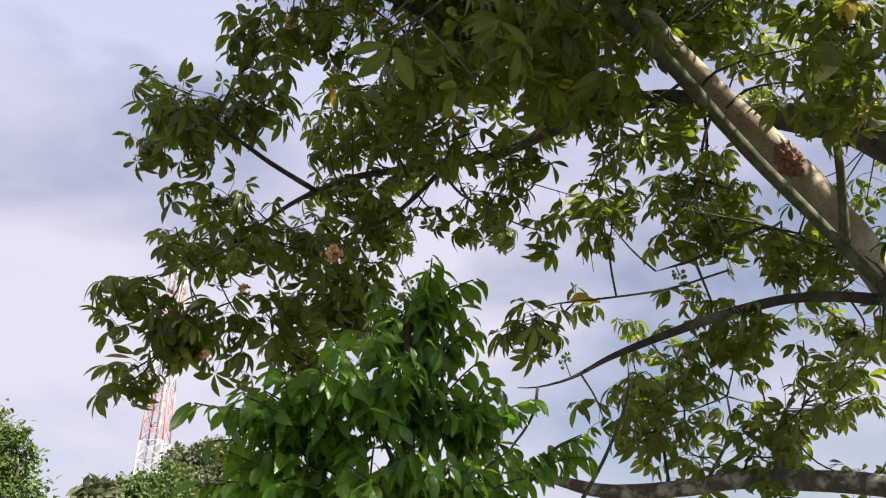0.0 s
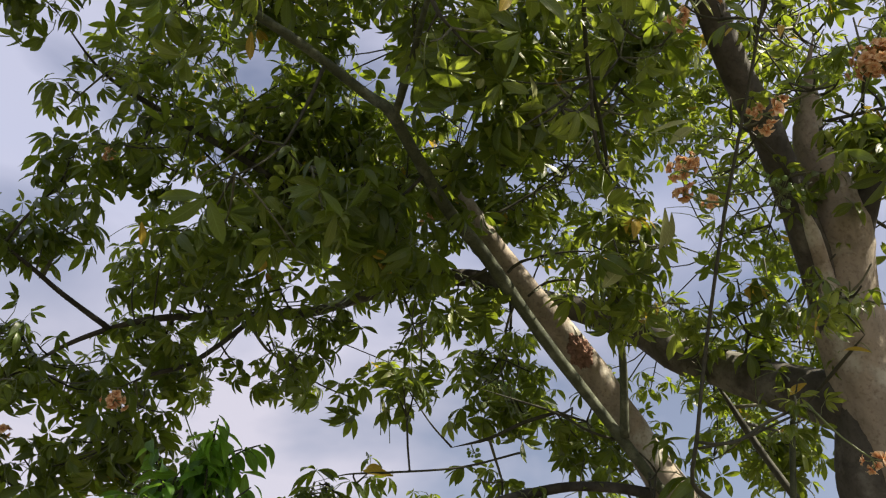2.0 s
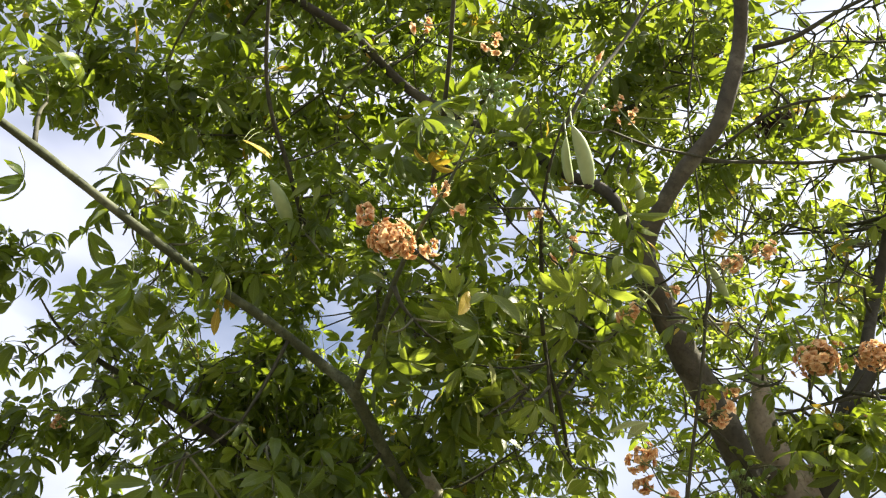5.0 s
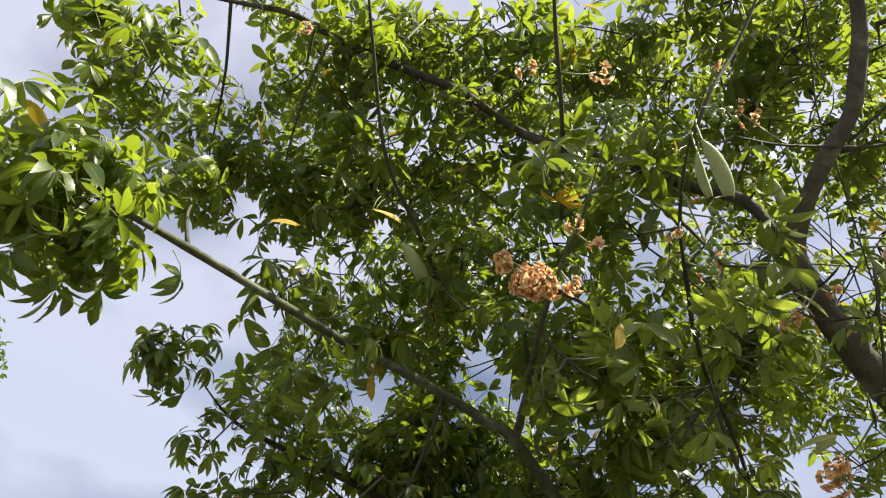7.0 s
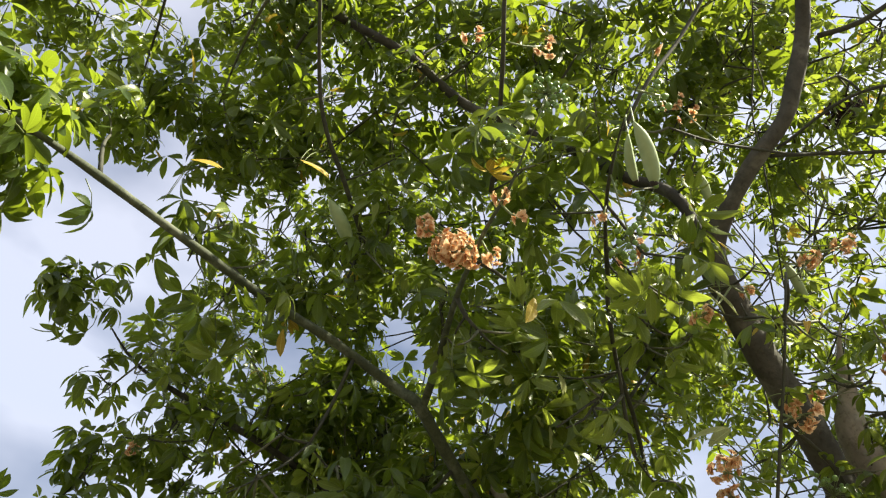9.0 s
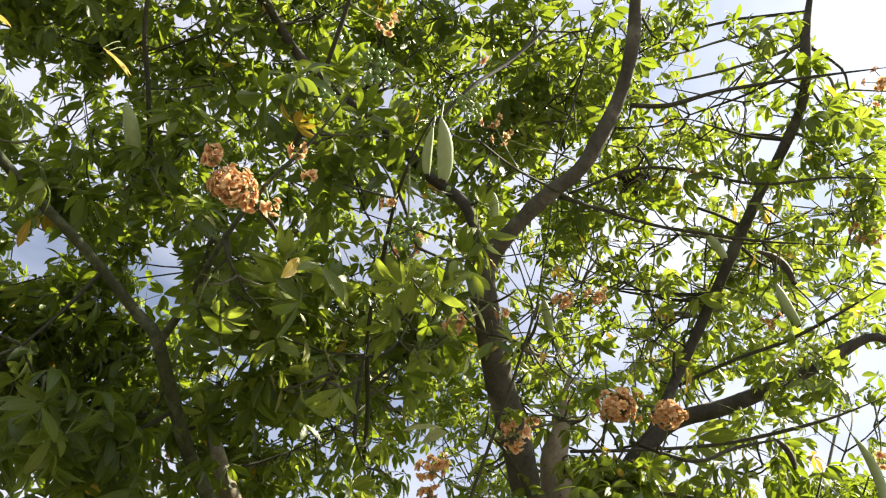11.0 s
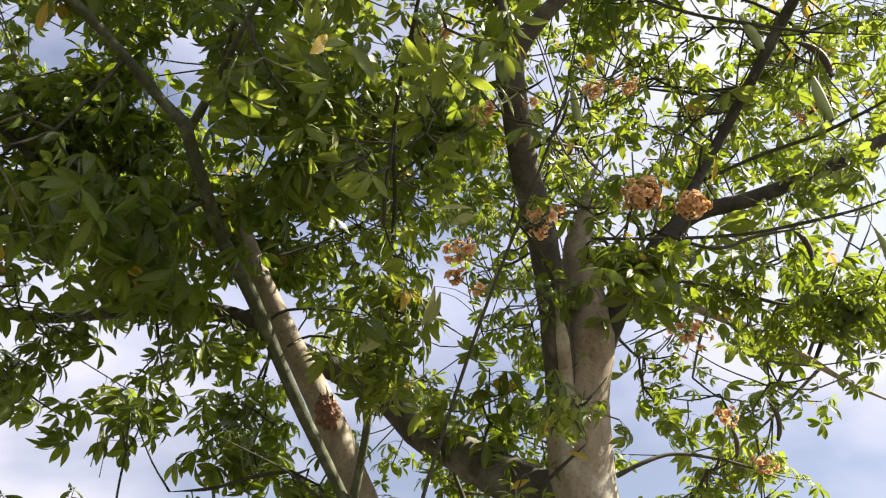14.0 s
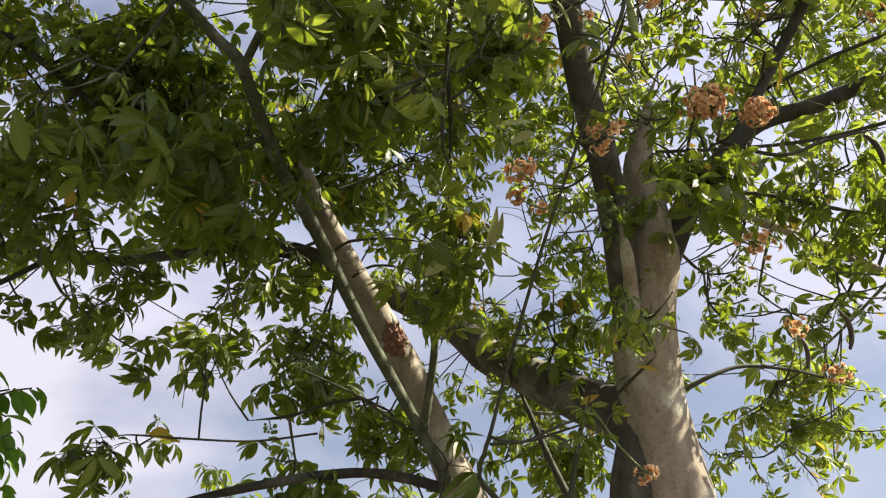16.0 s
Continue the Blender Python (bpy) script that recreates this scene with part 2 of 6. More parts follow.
def smooth_line(points, step=0.05):
    """A Catmull-Rom line through (x, y, z, radius) points."""
    p = [np.array(q, float) for q in points]
    p = [2 * p[0] - p[1]] + p + [2 * p[-1] - p[-2]]
    line = []
    for k in range(1, len(p) - 2):
        n = max(2, int(np.linalg.norm(p[k + 1][:3] - p[k][:3]) / step))
        for j in range(n):
            u = j / n
            line.append(0.5 * (2 * p[k] + (p[k + 1] - p[k - 1]) * u + (2 * p[k - 1] - 5 * p[k] + 4 * p[k + 1] - p[k + 2]) * u * u + (3 * p[k] - p[k - 1] - 3 * p[k + 1] + p[k + 2]) * u ** 3))
    line.append(p[-2])
    return np.array(line)


def tube(line, sides=12, wobble=0.0, seed=0.0, verts=None, faces=None):
    """A closed tapered tube along (x, y, z, radius) rows, with lumps."""
    verts, faces = ([], []) if verts is None else (verts, faces)
    start = len(verts)
    ref = Vector((0.31, 0.87, 0.2))
    n = len(line)
    for i, (x, y, z, r) in enumerate(line):
        ahead = Vector(line[min(i + 1, n - 1)][:3]) - Vector(line[max(i - 1, 0)][:3])
        ahead.normalize()
        side = (ref - ahead * ref.dot(ahead)).normalized()
        up = ahead.cross(side)
        ref = side
        for k in range(sides):
            ang = 2 * math.pi * k / sides
            way = side * math.cos(ang) + up * math.sin(ang)
            rr = max(r, 0.0012)
            if wobble:
                q = Vector((x, y, z)) + way * r
                rr *= 1 + wobble * noise.noise(q * 5 + Vector((seed, 0, 0))) + 0.45 * wobble * noise.noise(q * 15)
            verts.append(tuple(Vector((x, y, z)) + way * rr))
    for i in range(n - 1):
        a0, b0 = start + i * sides, start + (i + 1) * sides
        for k in range(sides):
            k2 = (k + 1) % sides
            faces.append((a0 + k, a0 + k2, b0 + k2, b0 + k))
    faces.append(tuple(range(start + sides - 1, start - 1, -1)))
    faces.append(tuple(range(start + (n - 1) * sides, start + n * sides)))
    return verts, faces


def leaflet(length, width, droop, fold, rows=5):
    """One blade along +y from the origin: folded on its midrib, drooping to a point."""
    v, f, grid = [], [], []
    for i in range(rows + 1):
        s = i / rows
        w = 0.5 * width * (math.sin(math.pi * min(1.0, 0.06 + 0.94 * s) ** 1.25) ** 0.85 if s < 1 else 0.02) + 0.0006
        y, z = length * s * (1 - 0.25 * droop * s), -droop * length * s * s
        v += [(-w, y, z + fold * w), (0, y, z), (w, y, z + fold * w)]
        grid += [(-1, s, 0), (0, s, 0), (1, s, 0)]
    for i in range(rows):
        o = 3 * i
        f += [(o, o + 1, o + 4, o + 3), (o + 1, o + 2, o + 5, o + 4)]
    return np.array(v), f, np.array(grid, float)


def palmate(count, length, petiole, droop, rows, seed):
    """A palmate leaf: blades fanned round the end of a stalk. The stalk's foot lies at -y."""
    r = np.random.default_rng(seed)
    verts, faces, index, blade = np.zeros((0, 3)), [], [], np.zeros((0, 3))
    for k in range(count):
        ang = (k - (count - 1) / 2) * (300 / count) + r.normal(0, 8)
        size = length * (1 - 0.38 * abs(ang) / 150) * r.uniform(0.88, 1.1)
        v, f, g = leaflet(size, size * r.uniform(0.27, 0.37), droop * r.uniform(0.4, 1.5), r.uniform(0.1, 0.55), rows)
        along = v[:, 1] / size
        v[:, 0] += size * r.normal(0, 0.07) * along ** 2  # blades curve to one side
        v[:, 2] += 0.5 * v[:, 0] * r.normal(0, 0.5) * along  # and twist
        m = np.array(Euler((radians(r.normal(-20, 15)), radians(r.normal(0, 18)), radians(-ang))).to_matrix())
        v = (v + [0, 0.010, 0]) @ m.T
        faces += [tuple(i + len(verts) for i in q) for q in f]
        index += [0] * len(f)
        blade = np.vstack([blade, g])
        verts = np.vstack([verts, v])
    sag = 0.25 * petiole
    tv, tf = tube([(0, 0, 0, 0.0020), (0.0, -0.5 * petiole, 0.02 * petiole - 0.15 * sag, 0.0021), (0, -petiole, -sag, 0.0030)], 4)
    faces += [tuple(i + len(verts) for i in q) for q in tf]
    index += [1] * len(tf)
    blade = np.vstack([blade, np.zeros((len(tv), 3))])
    return np.vstack([verts, np.array(tv)]), faces, np.array(index), np.array((0, -petiole, -sag)), blade


def simple_leaf(length, droop, rows, seed):
    r = np.random.default_rng(seed)
    v, f, g = leaflet(length, length * r.uniform(0.38, 0.46), droop, r.uniform(0.2, 0.5), rows)
    return v, f, np.zeros(len(f), int), np.array((0, 0, 0.0)), g


class Pile:
    """Gathers many placed shapes into one mesh."""

    def __init__(self):
        self.v, self.f, self.m, self.g, self.n = [], [], [], [], 0

    def add(self, shape, rot, scale, at, slot_shift=0, blade_slot=0):
        v, f, index = shape[:3]
        self.v.append((v * scale) @ rot.T + at)
        self.f += [tuple(i + self.n for i in q) for q in f]
        self.m.append(np.where(index == 0, blade_slot, index + slot_shift))
        self.g.append(shape[4])
        self.n += len(v)

    def mesh(self, name, materials):
        return mesh_of(name, np.vstack(self.v), self.f, materials, np.concatenate(self.m), blade=np.vstack(self.g))


def facing(outward, up=(0, 0, 1), roll=0.0, tip=0.0):
    """A rotation whose y axis points outward, tipped down and rolled (radians)."""
    y = np.array(outward, float)
    y /= np.linalg.norm(y) + 1e-9
    x = np.cross(y, up)
    x = x / (np.linalg.norm(x) + 1e-9) if np.linalg.norm(x) > 1e-3 else np.array((1.0, 0, 0))
    z = np.cross(x, y)
    m = np.array((x, y, z)).T
    return m @ np.array(Euler((-tip, roll, 0)).to_matrix())


# ---- ground ----
def make_ground():
    bm = bmesh.new()
    rings = [0, 2, 4, 7, 11, 17, 26, 40, 70, 130, 300, 900, 3000]
    rows = []
    for r in rings:
        row = []
        for k in range(48 if r else 1):
            ang = 2 * math.pi * k / 48
            x, y = r * math.cos(ang), r * math.sin(ang)
            z = 0.05 * noise.noise(Vector((x * 0.4, y * 0.4, 0))) if r < 60 else 0
            row.append(bm.verts.new((x, y, z)))
        rows.append(row)
    for k in range(48):
        bm.faces.new((rows[0][0], rows[1][k], rows[1][(k + 1) % 48]))
    for a, b in zip(rows[1:], rows[2:]):
        for k in range(48):
            bm.faces.new((a[k], b[k], b[(k + 1) % 48], a[(k + 1) % 48]))
    me = bpy.data.meshes.new("ground")
    bm.to_mesh(me)
    bm.free()
    me.materials.append(SOIL)
    tagged(new("ground", me), "dark brown soil under the trees", "ground", kind="structure")


make_ground()

# ---- the large silk-cotton tree ----
tree = tagged(new("kapok_tree"), "large flowering kapok tree with palmate leaves and pale trunk", "tree")
tree.location = (3.00, 2.81, 0)
BASE = np.array(tree.location)
branch_points = []


def limb(name, points, bark, label="", sides=12, wobble=0.12, twiggy=True):
    line = smooth_line(points, 0.045)
    if bark is TWIG:
        line[:, 3] *= 0.75
    n = min(14, len(line) // 3)
    line[-n:, 3] *= np.linspace(1, 0.25, n)  # tapering tip
    v, f = tube(line, sides, wobble, len(branch_points) * 0.13)
    ob = under(name, mesh_of(name, np.array(v) - BASE, f, [bark]), tree, label)
    if twiggy:
        branch_points.extend(line.tolist())
    return ob


limb("trunk", [(3.00, 2.81, -0.15, 0.3400), (2.98, 2.81, 0.35, 0.2700), (2.95, 2.76, 1.65, 0.2582), (2.78, 2.62, 2.33, 0.2214), (2.65, 2.53, 2.74, 0.1788), (2.54, 2.45, 3.10, 0.1483), (2.45, 2.32, 3.42, 0.1400), (2.42, 2.20, 3.64, 0.1260), (2.39, 2.14, 3.79, 0.1000), (2.29, 2.06, 4.03, 0.0800), (2.29, 1.99, 4.15, 0.0680), (2.28, 1.92, 4.32, 0.0365), (2.31, 1.85, 4.48, 0.0143)], BARK_PALE, "smooth pale grey trunk with lichen", sides=20, wobble=0.08)
# the limb's dark foot runs down the trunk to stand for its shaded side
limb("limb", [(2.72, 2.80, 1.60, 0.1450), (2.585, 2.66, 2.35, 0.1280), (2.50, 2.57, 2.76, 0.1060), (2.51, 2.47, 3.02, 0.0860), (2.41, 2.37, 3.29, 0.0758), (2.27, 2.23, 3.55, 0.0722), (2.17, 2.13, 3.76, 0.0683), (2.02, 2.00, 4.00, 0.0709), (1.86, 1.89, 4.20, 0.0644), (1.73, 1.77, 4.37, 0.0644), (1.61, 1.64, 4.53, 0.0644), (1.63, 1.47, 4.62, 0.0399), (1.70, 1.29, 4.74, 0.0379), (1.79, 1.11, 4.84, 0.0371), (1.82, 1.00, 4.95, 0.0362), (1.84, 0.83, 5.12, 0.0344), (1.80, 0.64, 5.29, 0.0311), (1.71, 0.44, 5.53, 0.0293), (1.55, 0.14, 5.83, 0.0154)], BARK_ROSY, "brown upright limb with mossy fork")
limb("limb", [(2.77, 2.99, 1.78, 0.1202), (2.48, 3.29, 2.27, 0.1131), (2.16, 3.41, 2.82, 0.0939), (1.92, 3.42, 3.25, 0.0832), (1.72, 3.41, 3.58, 0.0767), (1.44, 3.34, 3.88, 0.0601), (1.20, 3.31, 4.21, 0.0477), (1.08, 3.30, 4.43, 0.0378), (1.08, 3.40, 4.54, 0.0280), (1.08, 3.55, 4.85, 0.0123)], BARK_PALE, "pale leaning limb with twig scars", sides=18, wobble=0.10)
limb("branch", [(2.02, 3.33, 2.85, 0.0256), (1.69, 3.29, 3.27, 0.0283), (1.43, 3.23, 3.57, 0.0311), (1.12, 3.09, 3.89, 0.0337), (0.87, 2.94, 4.06, 0.0331), (0.65, 2.72, 4.20, 0.0300), (0.51, 2.58, 4.29, 0.0285), (0.40, 2.60, 4.39, 0.0255), (0.10, 2.46, 4.47, 0.0225), (-0.22, 2.24, 4.44, 0.0205), (-0.48, 2.01, 4.39, 0.0190), (-0.96, 1.65, 4.37, 0.0175), (-1.13, 1.40, 4.22, 0.0166), (-1.27, 1.21, 4.14, 0.0107)], BARK_GREEN, "smooth green branch running along the leaning limb")
limb("branch", [(0.54, 2.60, 4.29, 0.0188), (0.54, 2.28, 4.26, 0.0163), (0.52, 1.93, 4.18, 0.0126), (0.51, 1.65, 4.09, 0.0106), (0.53, 1.41, 4.07, 0.0080), (0.58, 1.26, 4.13, 0.0079), (0.63, 1.00, 4.25, 0.0059)], BARK_GREEN, "")
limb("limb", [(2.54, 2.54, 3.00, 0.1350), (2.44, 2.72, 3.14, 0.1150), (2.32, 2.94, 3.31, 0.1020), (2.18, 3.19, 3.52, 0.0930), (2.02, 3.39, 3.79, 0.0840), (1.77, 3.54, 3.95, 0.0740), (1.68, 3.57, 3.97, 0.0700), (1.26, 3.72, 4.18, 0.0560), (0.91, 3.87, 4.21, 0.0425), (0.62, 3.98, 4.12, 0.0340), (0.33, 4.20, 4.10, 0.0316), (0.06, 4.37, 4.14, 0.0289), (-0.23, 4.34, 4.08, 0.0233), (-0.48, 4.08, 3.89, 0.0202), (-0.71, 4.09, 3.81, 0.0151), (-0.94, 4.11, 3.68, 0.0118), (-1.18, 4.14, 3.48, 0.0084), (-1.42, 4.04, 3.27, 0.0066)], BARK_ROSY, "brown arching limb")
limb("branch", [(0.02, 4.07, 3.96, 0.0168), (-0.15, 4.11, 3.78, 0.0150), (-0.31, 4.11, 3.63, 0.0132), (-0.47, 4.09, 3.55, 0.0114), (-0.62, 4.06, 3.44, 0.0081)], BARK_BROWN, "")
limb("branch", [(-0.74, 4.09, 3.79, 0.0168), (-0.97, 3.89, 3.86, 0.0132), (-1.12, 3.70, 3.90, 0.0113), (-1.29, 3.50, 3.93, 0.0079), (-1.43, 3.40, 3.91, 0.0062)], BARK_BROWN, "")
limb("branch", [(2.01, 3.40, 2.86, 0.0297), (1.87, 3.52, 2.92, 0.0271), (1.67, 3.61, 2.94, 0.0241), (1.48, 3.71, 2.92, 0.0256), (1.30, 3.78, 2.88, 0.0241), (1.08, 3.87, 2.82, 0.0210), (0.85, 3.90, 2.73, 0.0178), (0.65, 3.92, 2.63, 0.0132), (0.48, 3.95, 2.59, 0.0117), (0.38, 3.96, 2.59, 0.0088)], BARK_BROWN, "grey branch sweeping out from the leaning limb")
limb("branch", [(0.48, 3.95, 2.59, 0.0103), (0.46, 3.98, 2.47, 0.0103), (0.40, 4.01, 2.37, 0.0088), (0.33, 4.03, 2.28, 0.0073), (0.28, 4.06, 2.12, 0.0059), (0.27, 4.07, 1.99, 0.0044)], TWIG, "")
limb("limb", [(2.62, 3.23, 1.95, 0.0667), (2.16, 3.58, 2.01, 0.0541), (2.00, 3.83, 2.10, 0.0529), (1.80, 4.09, 2.15, 0.0515), (1.56, 4.29, 2.18, 0.0494), (1.29, 4.49, 2.16, 0.0437), (0.94, 4.62, 2.16, 0.0408), (0.64, 4.71, 2.24, 0.0344), (0.48, 4.73, 2.29, 0.0241), (0.22, 4.73, 2.40, 0.0137)], BARK_LICHEN, "lichen-spotted low limb")
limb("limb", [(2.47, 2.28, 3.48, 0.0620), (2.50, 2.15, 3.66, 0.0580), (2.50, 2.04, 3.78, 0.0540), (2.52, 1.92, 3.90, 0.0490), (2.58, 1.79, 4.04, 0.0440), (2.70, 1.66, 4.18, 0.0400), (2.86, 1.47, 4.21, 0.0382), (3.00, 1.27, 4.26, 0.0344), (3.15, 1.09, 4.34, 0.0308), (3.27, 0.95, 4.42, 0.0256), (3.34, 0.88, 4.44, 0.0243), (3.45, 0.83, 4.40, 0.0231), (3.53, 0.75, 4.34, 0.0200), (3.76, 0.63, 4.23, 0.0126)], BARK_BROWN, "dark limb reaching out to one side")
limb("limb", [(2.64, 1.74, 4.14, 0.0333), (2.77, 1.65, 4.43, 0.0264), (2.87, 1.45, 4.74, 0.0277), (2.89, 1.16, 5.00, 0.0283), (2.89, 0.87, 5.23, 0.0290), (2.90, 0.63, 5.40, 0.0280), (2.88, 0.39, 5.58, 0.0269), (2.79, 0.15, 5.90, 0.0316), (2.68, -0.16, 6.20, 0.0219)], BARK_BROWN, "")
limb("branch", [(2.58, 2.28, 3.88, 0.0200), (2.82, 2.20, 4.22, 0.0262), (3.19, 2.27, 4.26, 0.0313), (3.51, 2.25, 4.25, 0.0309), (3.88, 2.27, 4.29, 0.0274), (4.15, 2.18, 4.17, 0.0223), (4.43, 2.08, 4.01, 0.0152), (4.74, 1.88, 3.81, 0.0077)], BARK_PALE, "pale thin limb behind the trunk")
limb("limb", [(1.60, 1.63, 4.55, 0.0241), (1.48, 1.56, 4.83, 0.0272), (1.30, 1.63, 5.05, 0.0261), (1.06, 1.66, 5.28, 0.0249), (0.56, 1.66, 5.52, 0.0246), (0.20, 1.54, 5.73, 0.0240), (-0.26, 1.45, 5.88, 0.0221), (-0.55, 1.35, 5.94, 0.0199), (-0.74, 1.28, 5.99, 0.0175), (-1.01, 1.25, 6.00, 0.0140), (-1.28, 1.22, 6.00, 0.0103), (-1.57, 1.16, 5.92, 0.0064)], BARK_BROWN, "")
limb("branch", [(1.61, 2.63, 4.08, 0.0126), (1.49, 2.41, 4.24, 0.0136), (1.33, 2.16, 4.34, 0.0131), (1.21, 1.90, 4.40, 0.0150), (1.18, 1.80, 4.43, 0.0136), (1.01, 1.40, 4.32, 0.0100), (0.89, 1.02, 4.15, 0.0089), (0.88, 0.79, 4.14, 0.0076), (0.90, 0.74, 4.17, 0.0057)], TWIG, "")
limb("branch", [(2.41, 2.78, 2.04, 0.0212), (2.09, 2.71, 2.38, 0.0175), (1.80, 2.60, 2.57, 0.0154), (1.70, 2.55, 2.62, 0.0115), (1.68, 2.43, 2.75, 0.0102), (1.71, 2.33, 3.01, 0.0100), (1.68, 2.03, 3.35, 0.0087), (1.67, 1.80, 3.60, 0.0087), (1.67, 1.59, 3.84, 0.0078), (1.67, 1.39, 4.10, 0.0069), (1.83, 1.57, 4.31, 0.0050), (1.81, 1.33, 4.85, 0.0054), (1.76, 1.19, 5.06, 0.0056), (1.74, 1.00, 5.26, 0.0057), (1.68, 0.74, 5.47, 0.0044), (1.62, 0.38, 5.78, 0.0046)], TWIG, "long dark climbing stem")
limb("branch", [(1.84, 3.29, 3.09, 0.0226), (1.80, 3.13, 3.35, 0.0195), (1.70, 2.89, 3.61, 0.0150), (1.62, 2.67, 3.78, 0.0106), (1.51, 2.46, 3.92, 0.0077)], BARK_GREEN, "")
limb("branch", [(0.13, 2.21, 5.00, 0.0172), (0.00, 1.98, 5.10, 0.0156), (-0.12, 1.77, 5.17, 0.0140), (-0.19, 1.58, 5.27, 0.0126), (-0.25, 1.24, 5.42, 0.0112), (-0.30, 0.90, 5.54, 0.0084), (-0.33, 0.54, 5.72, 0.0057)], TWIG, "")
limb("branch", [(0.62, 1.59, 4.62, 0.0146), (0.58, 1.33, 4.61, 0.0128), (0.53, 1.06, 4.64, 0.0124), (0.48, 0.82, 4.74, 0.0113), (0.45, 0.61, 4.86, 0.0092), (0.42, 0.27, 5.14, 0.0049)], TWIG, "")
limb("branch", [(0.93, 1.02, 4.25, 0.0093), (1.00, 0.89, 4.40, 0.0097), (1.13, 0.80, 4.62, 0.0092), (1.24, 0.67, 4.83, 0.0085), (1.30, 0.53, 4.96, 0.0063)], TWIG, "")
limb("branch", [(2.32, 2.55, 3.01, 0.0103), (2.27, 2.30, 3.03, 0.0097), (2.27, 2.11, 3.08, 0.0071)], TWIG, "")
limb("branch", [(2.68, 2.37, 3.13, 0.0161), (2.78, 2.29, 3.19, 0.0136), (2.94, 2.23, 3.25, 0.0112), (3.17, 2.12, 3.23, 0.0100), (3.40, 2.02, 3.16, 0.0073)], TWIG, "")
limb("branch", [(1.88, 1.28, 4.93, 0.0096), (2.18, 0.99, 5.05, 0.0100), (2.67, 0.77, 5.04, 0.0105), (2.93, 0.53, 5.01, 0.0092), (3.20, 0.31, 4.94, 0.0079)], TWIG, "")
limb("branch", [(1.94, 0.83, 5.18, 0.0170), (2.09, 0.73, 5.18, 0.0157), (2.27, 0.55, 5.23, 0.0132), (2.53, 0.29, 5.22, 0.0105), (2.80, 0.01, 5.17, 0.0092)], TWIG, "")
limb("branch", [(0.72, 3.22, 4.39, 0.0185), (0.55, 3.36, 4.40, 0.0173), (0.32, 3.52, 4.38, 0.0145), (-0.02, 3.62, 4.41, 0.0099)], TWIG, "")
limb("branch", [(0.60, 3.53, 2.00, 0.0116), (0.73, 3.58, 2.20, 0.0106), (0.85, 3.60, 2.46, 0.0095), (0.88, 3.64, 2.69, 0.0070)], TWIG, "")
limb("branch", [(2.19, 2.77, 2.36, 0.0129), (2.21, 2.68, 2.60, 0.0129), (2.21, 2.56, 2.89, 0.0116), (2.22, 2.47, 3.05, 0.0077)], BARK_GREEN, "")
limb("branch", [(1.68, 2.43, 2.73, 0.0079), (1.81, 2.41, 2.73, 0.0080), (1.97, 2.38, 2.82, 0.0083), (2.13, 2.35, 2.89, 0.0073)], TWIG, "")
limb("branch", [(1.85, 1.79, 4.25, 0.0115), (1.84, 1.70, 4.21, 0.0113), (1.83, 1.60, 4.22, 0.0099), (1.80, 1.51, 4.26, 0.0061)], TWIG, "")
limb("branch", [(1.23, 1.14, 4.61, 0.0059), (1.45, 1.19, 4.67, 0.0074), (1.68, 1.21, 4.73, 0.0090), (1.91, 1.22, 4.79, 0.0094), (2.14, 1.18, 4.85, 0.0084)], TWIG, "")
limb("branch", [(1.59, 1.73, 4.35, 0.0075), (1.64, 1.58, 4.29, 0.0073), (1.66, 1.48, 4.28, 0.0060)], TWIG, "")
limb("branch", [(1.34, 2.21, 3.85, 0.0110), (1.29, 2.12, 3.97, 0.0110), (1.23, 1.97, 4.13, 0.0097)], TWIG, "")
limb("branch", [(1.43, 3.65, 3.11, 0.0075), (1.12, 3.68, 3.02, 0.0073), (0.79, 3.77, 3.00, 0.0073), (0.57, 3.82, 2.99, 0.0073), (0.42, 3.85, 2.95, 0.0059)], TWIG, "")
limb("branch", [(1.86, 3.36, 3.10, 0.0086), (1.69, 3.35, 3.13, 0.0085), (1.52, 3.33, 3.20, 0.0084), (1.31, 3.33, 3.25, 0.0069), (1.11, 3.32, 3.29, 0.0054)], TWIG, "")
limb("branch", [(1.25, 3.16, 3.87, 0.0115), (1.30, 3.09, 3.90, 0.0100), (1.47, 2.98, 3.91, 0.0071), (1.63, 2.87, 3.87, 0.0056)], TWIG, "")
limb("branch", [(1.38, 3.23, 3.79, 0.0087), (1.43, 3.08, 3.79, 0.0085), (1.57, 2.98, 3.76, 0.0070), (1.71, 2.90, 3.68, 0.0055)], TWIG, "")
limb("branch", [(1.66, 3.67, 3.36, 0.0139), (1.50, 3.75, 3.32, 0.0139), (1.33, 3.84, 3.25, 0.0123), (1.14, 3.91, 3.21, 0.0092)], TWIG, "")
limb("branch", [(1.76, 2.56, 2.76, 0.0080), (1.95, 2.55, 2.81, 0.0083), (2.11, 2.53, 2.88, 0.0073), (2.27, 2.49, 2.95, 0.0050)], TWIG, "")
limb("branch", [(2.38, 1.67, 3.93, 0.0116), (2.51, 1.49, 3.77, 0.0113), (2.66, 1.38, 3.83, 0.0103), (2.85, 1.23, 3.87, 0.0093)], TWIG, "")
limb("branch", [(2.12, 1.78, 3.84, 0.0097), (2.48, 1.65, 3.92, 0.0103), (2.83, 1.48, 4.00, 0.0109), (3.17, 1.20, 4.09, 0.0115), (3.43, 0.99, 4.21, 0.0090)], TWIG, "")
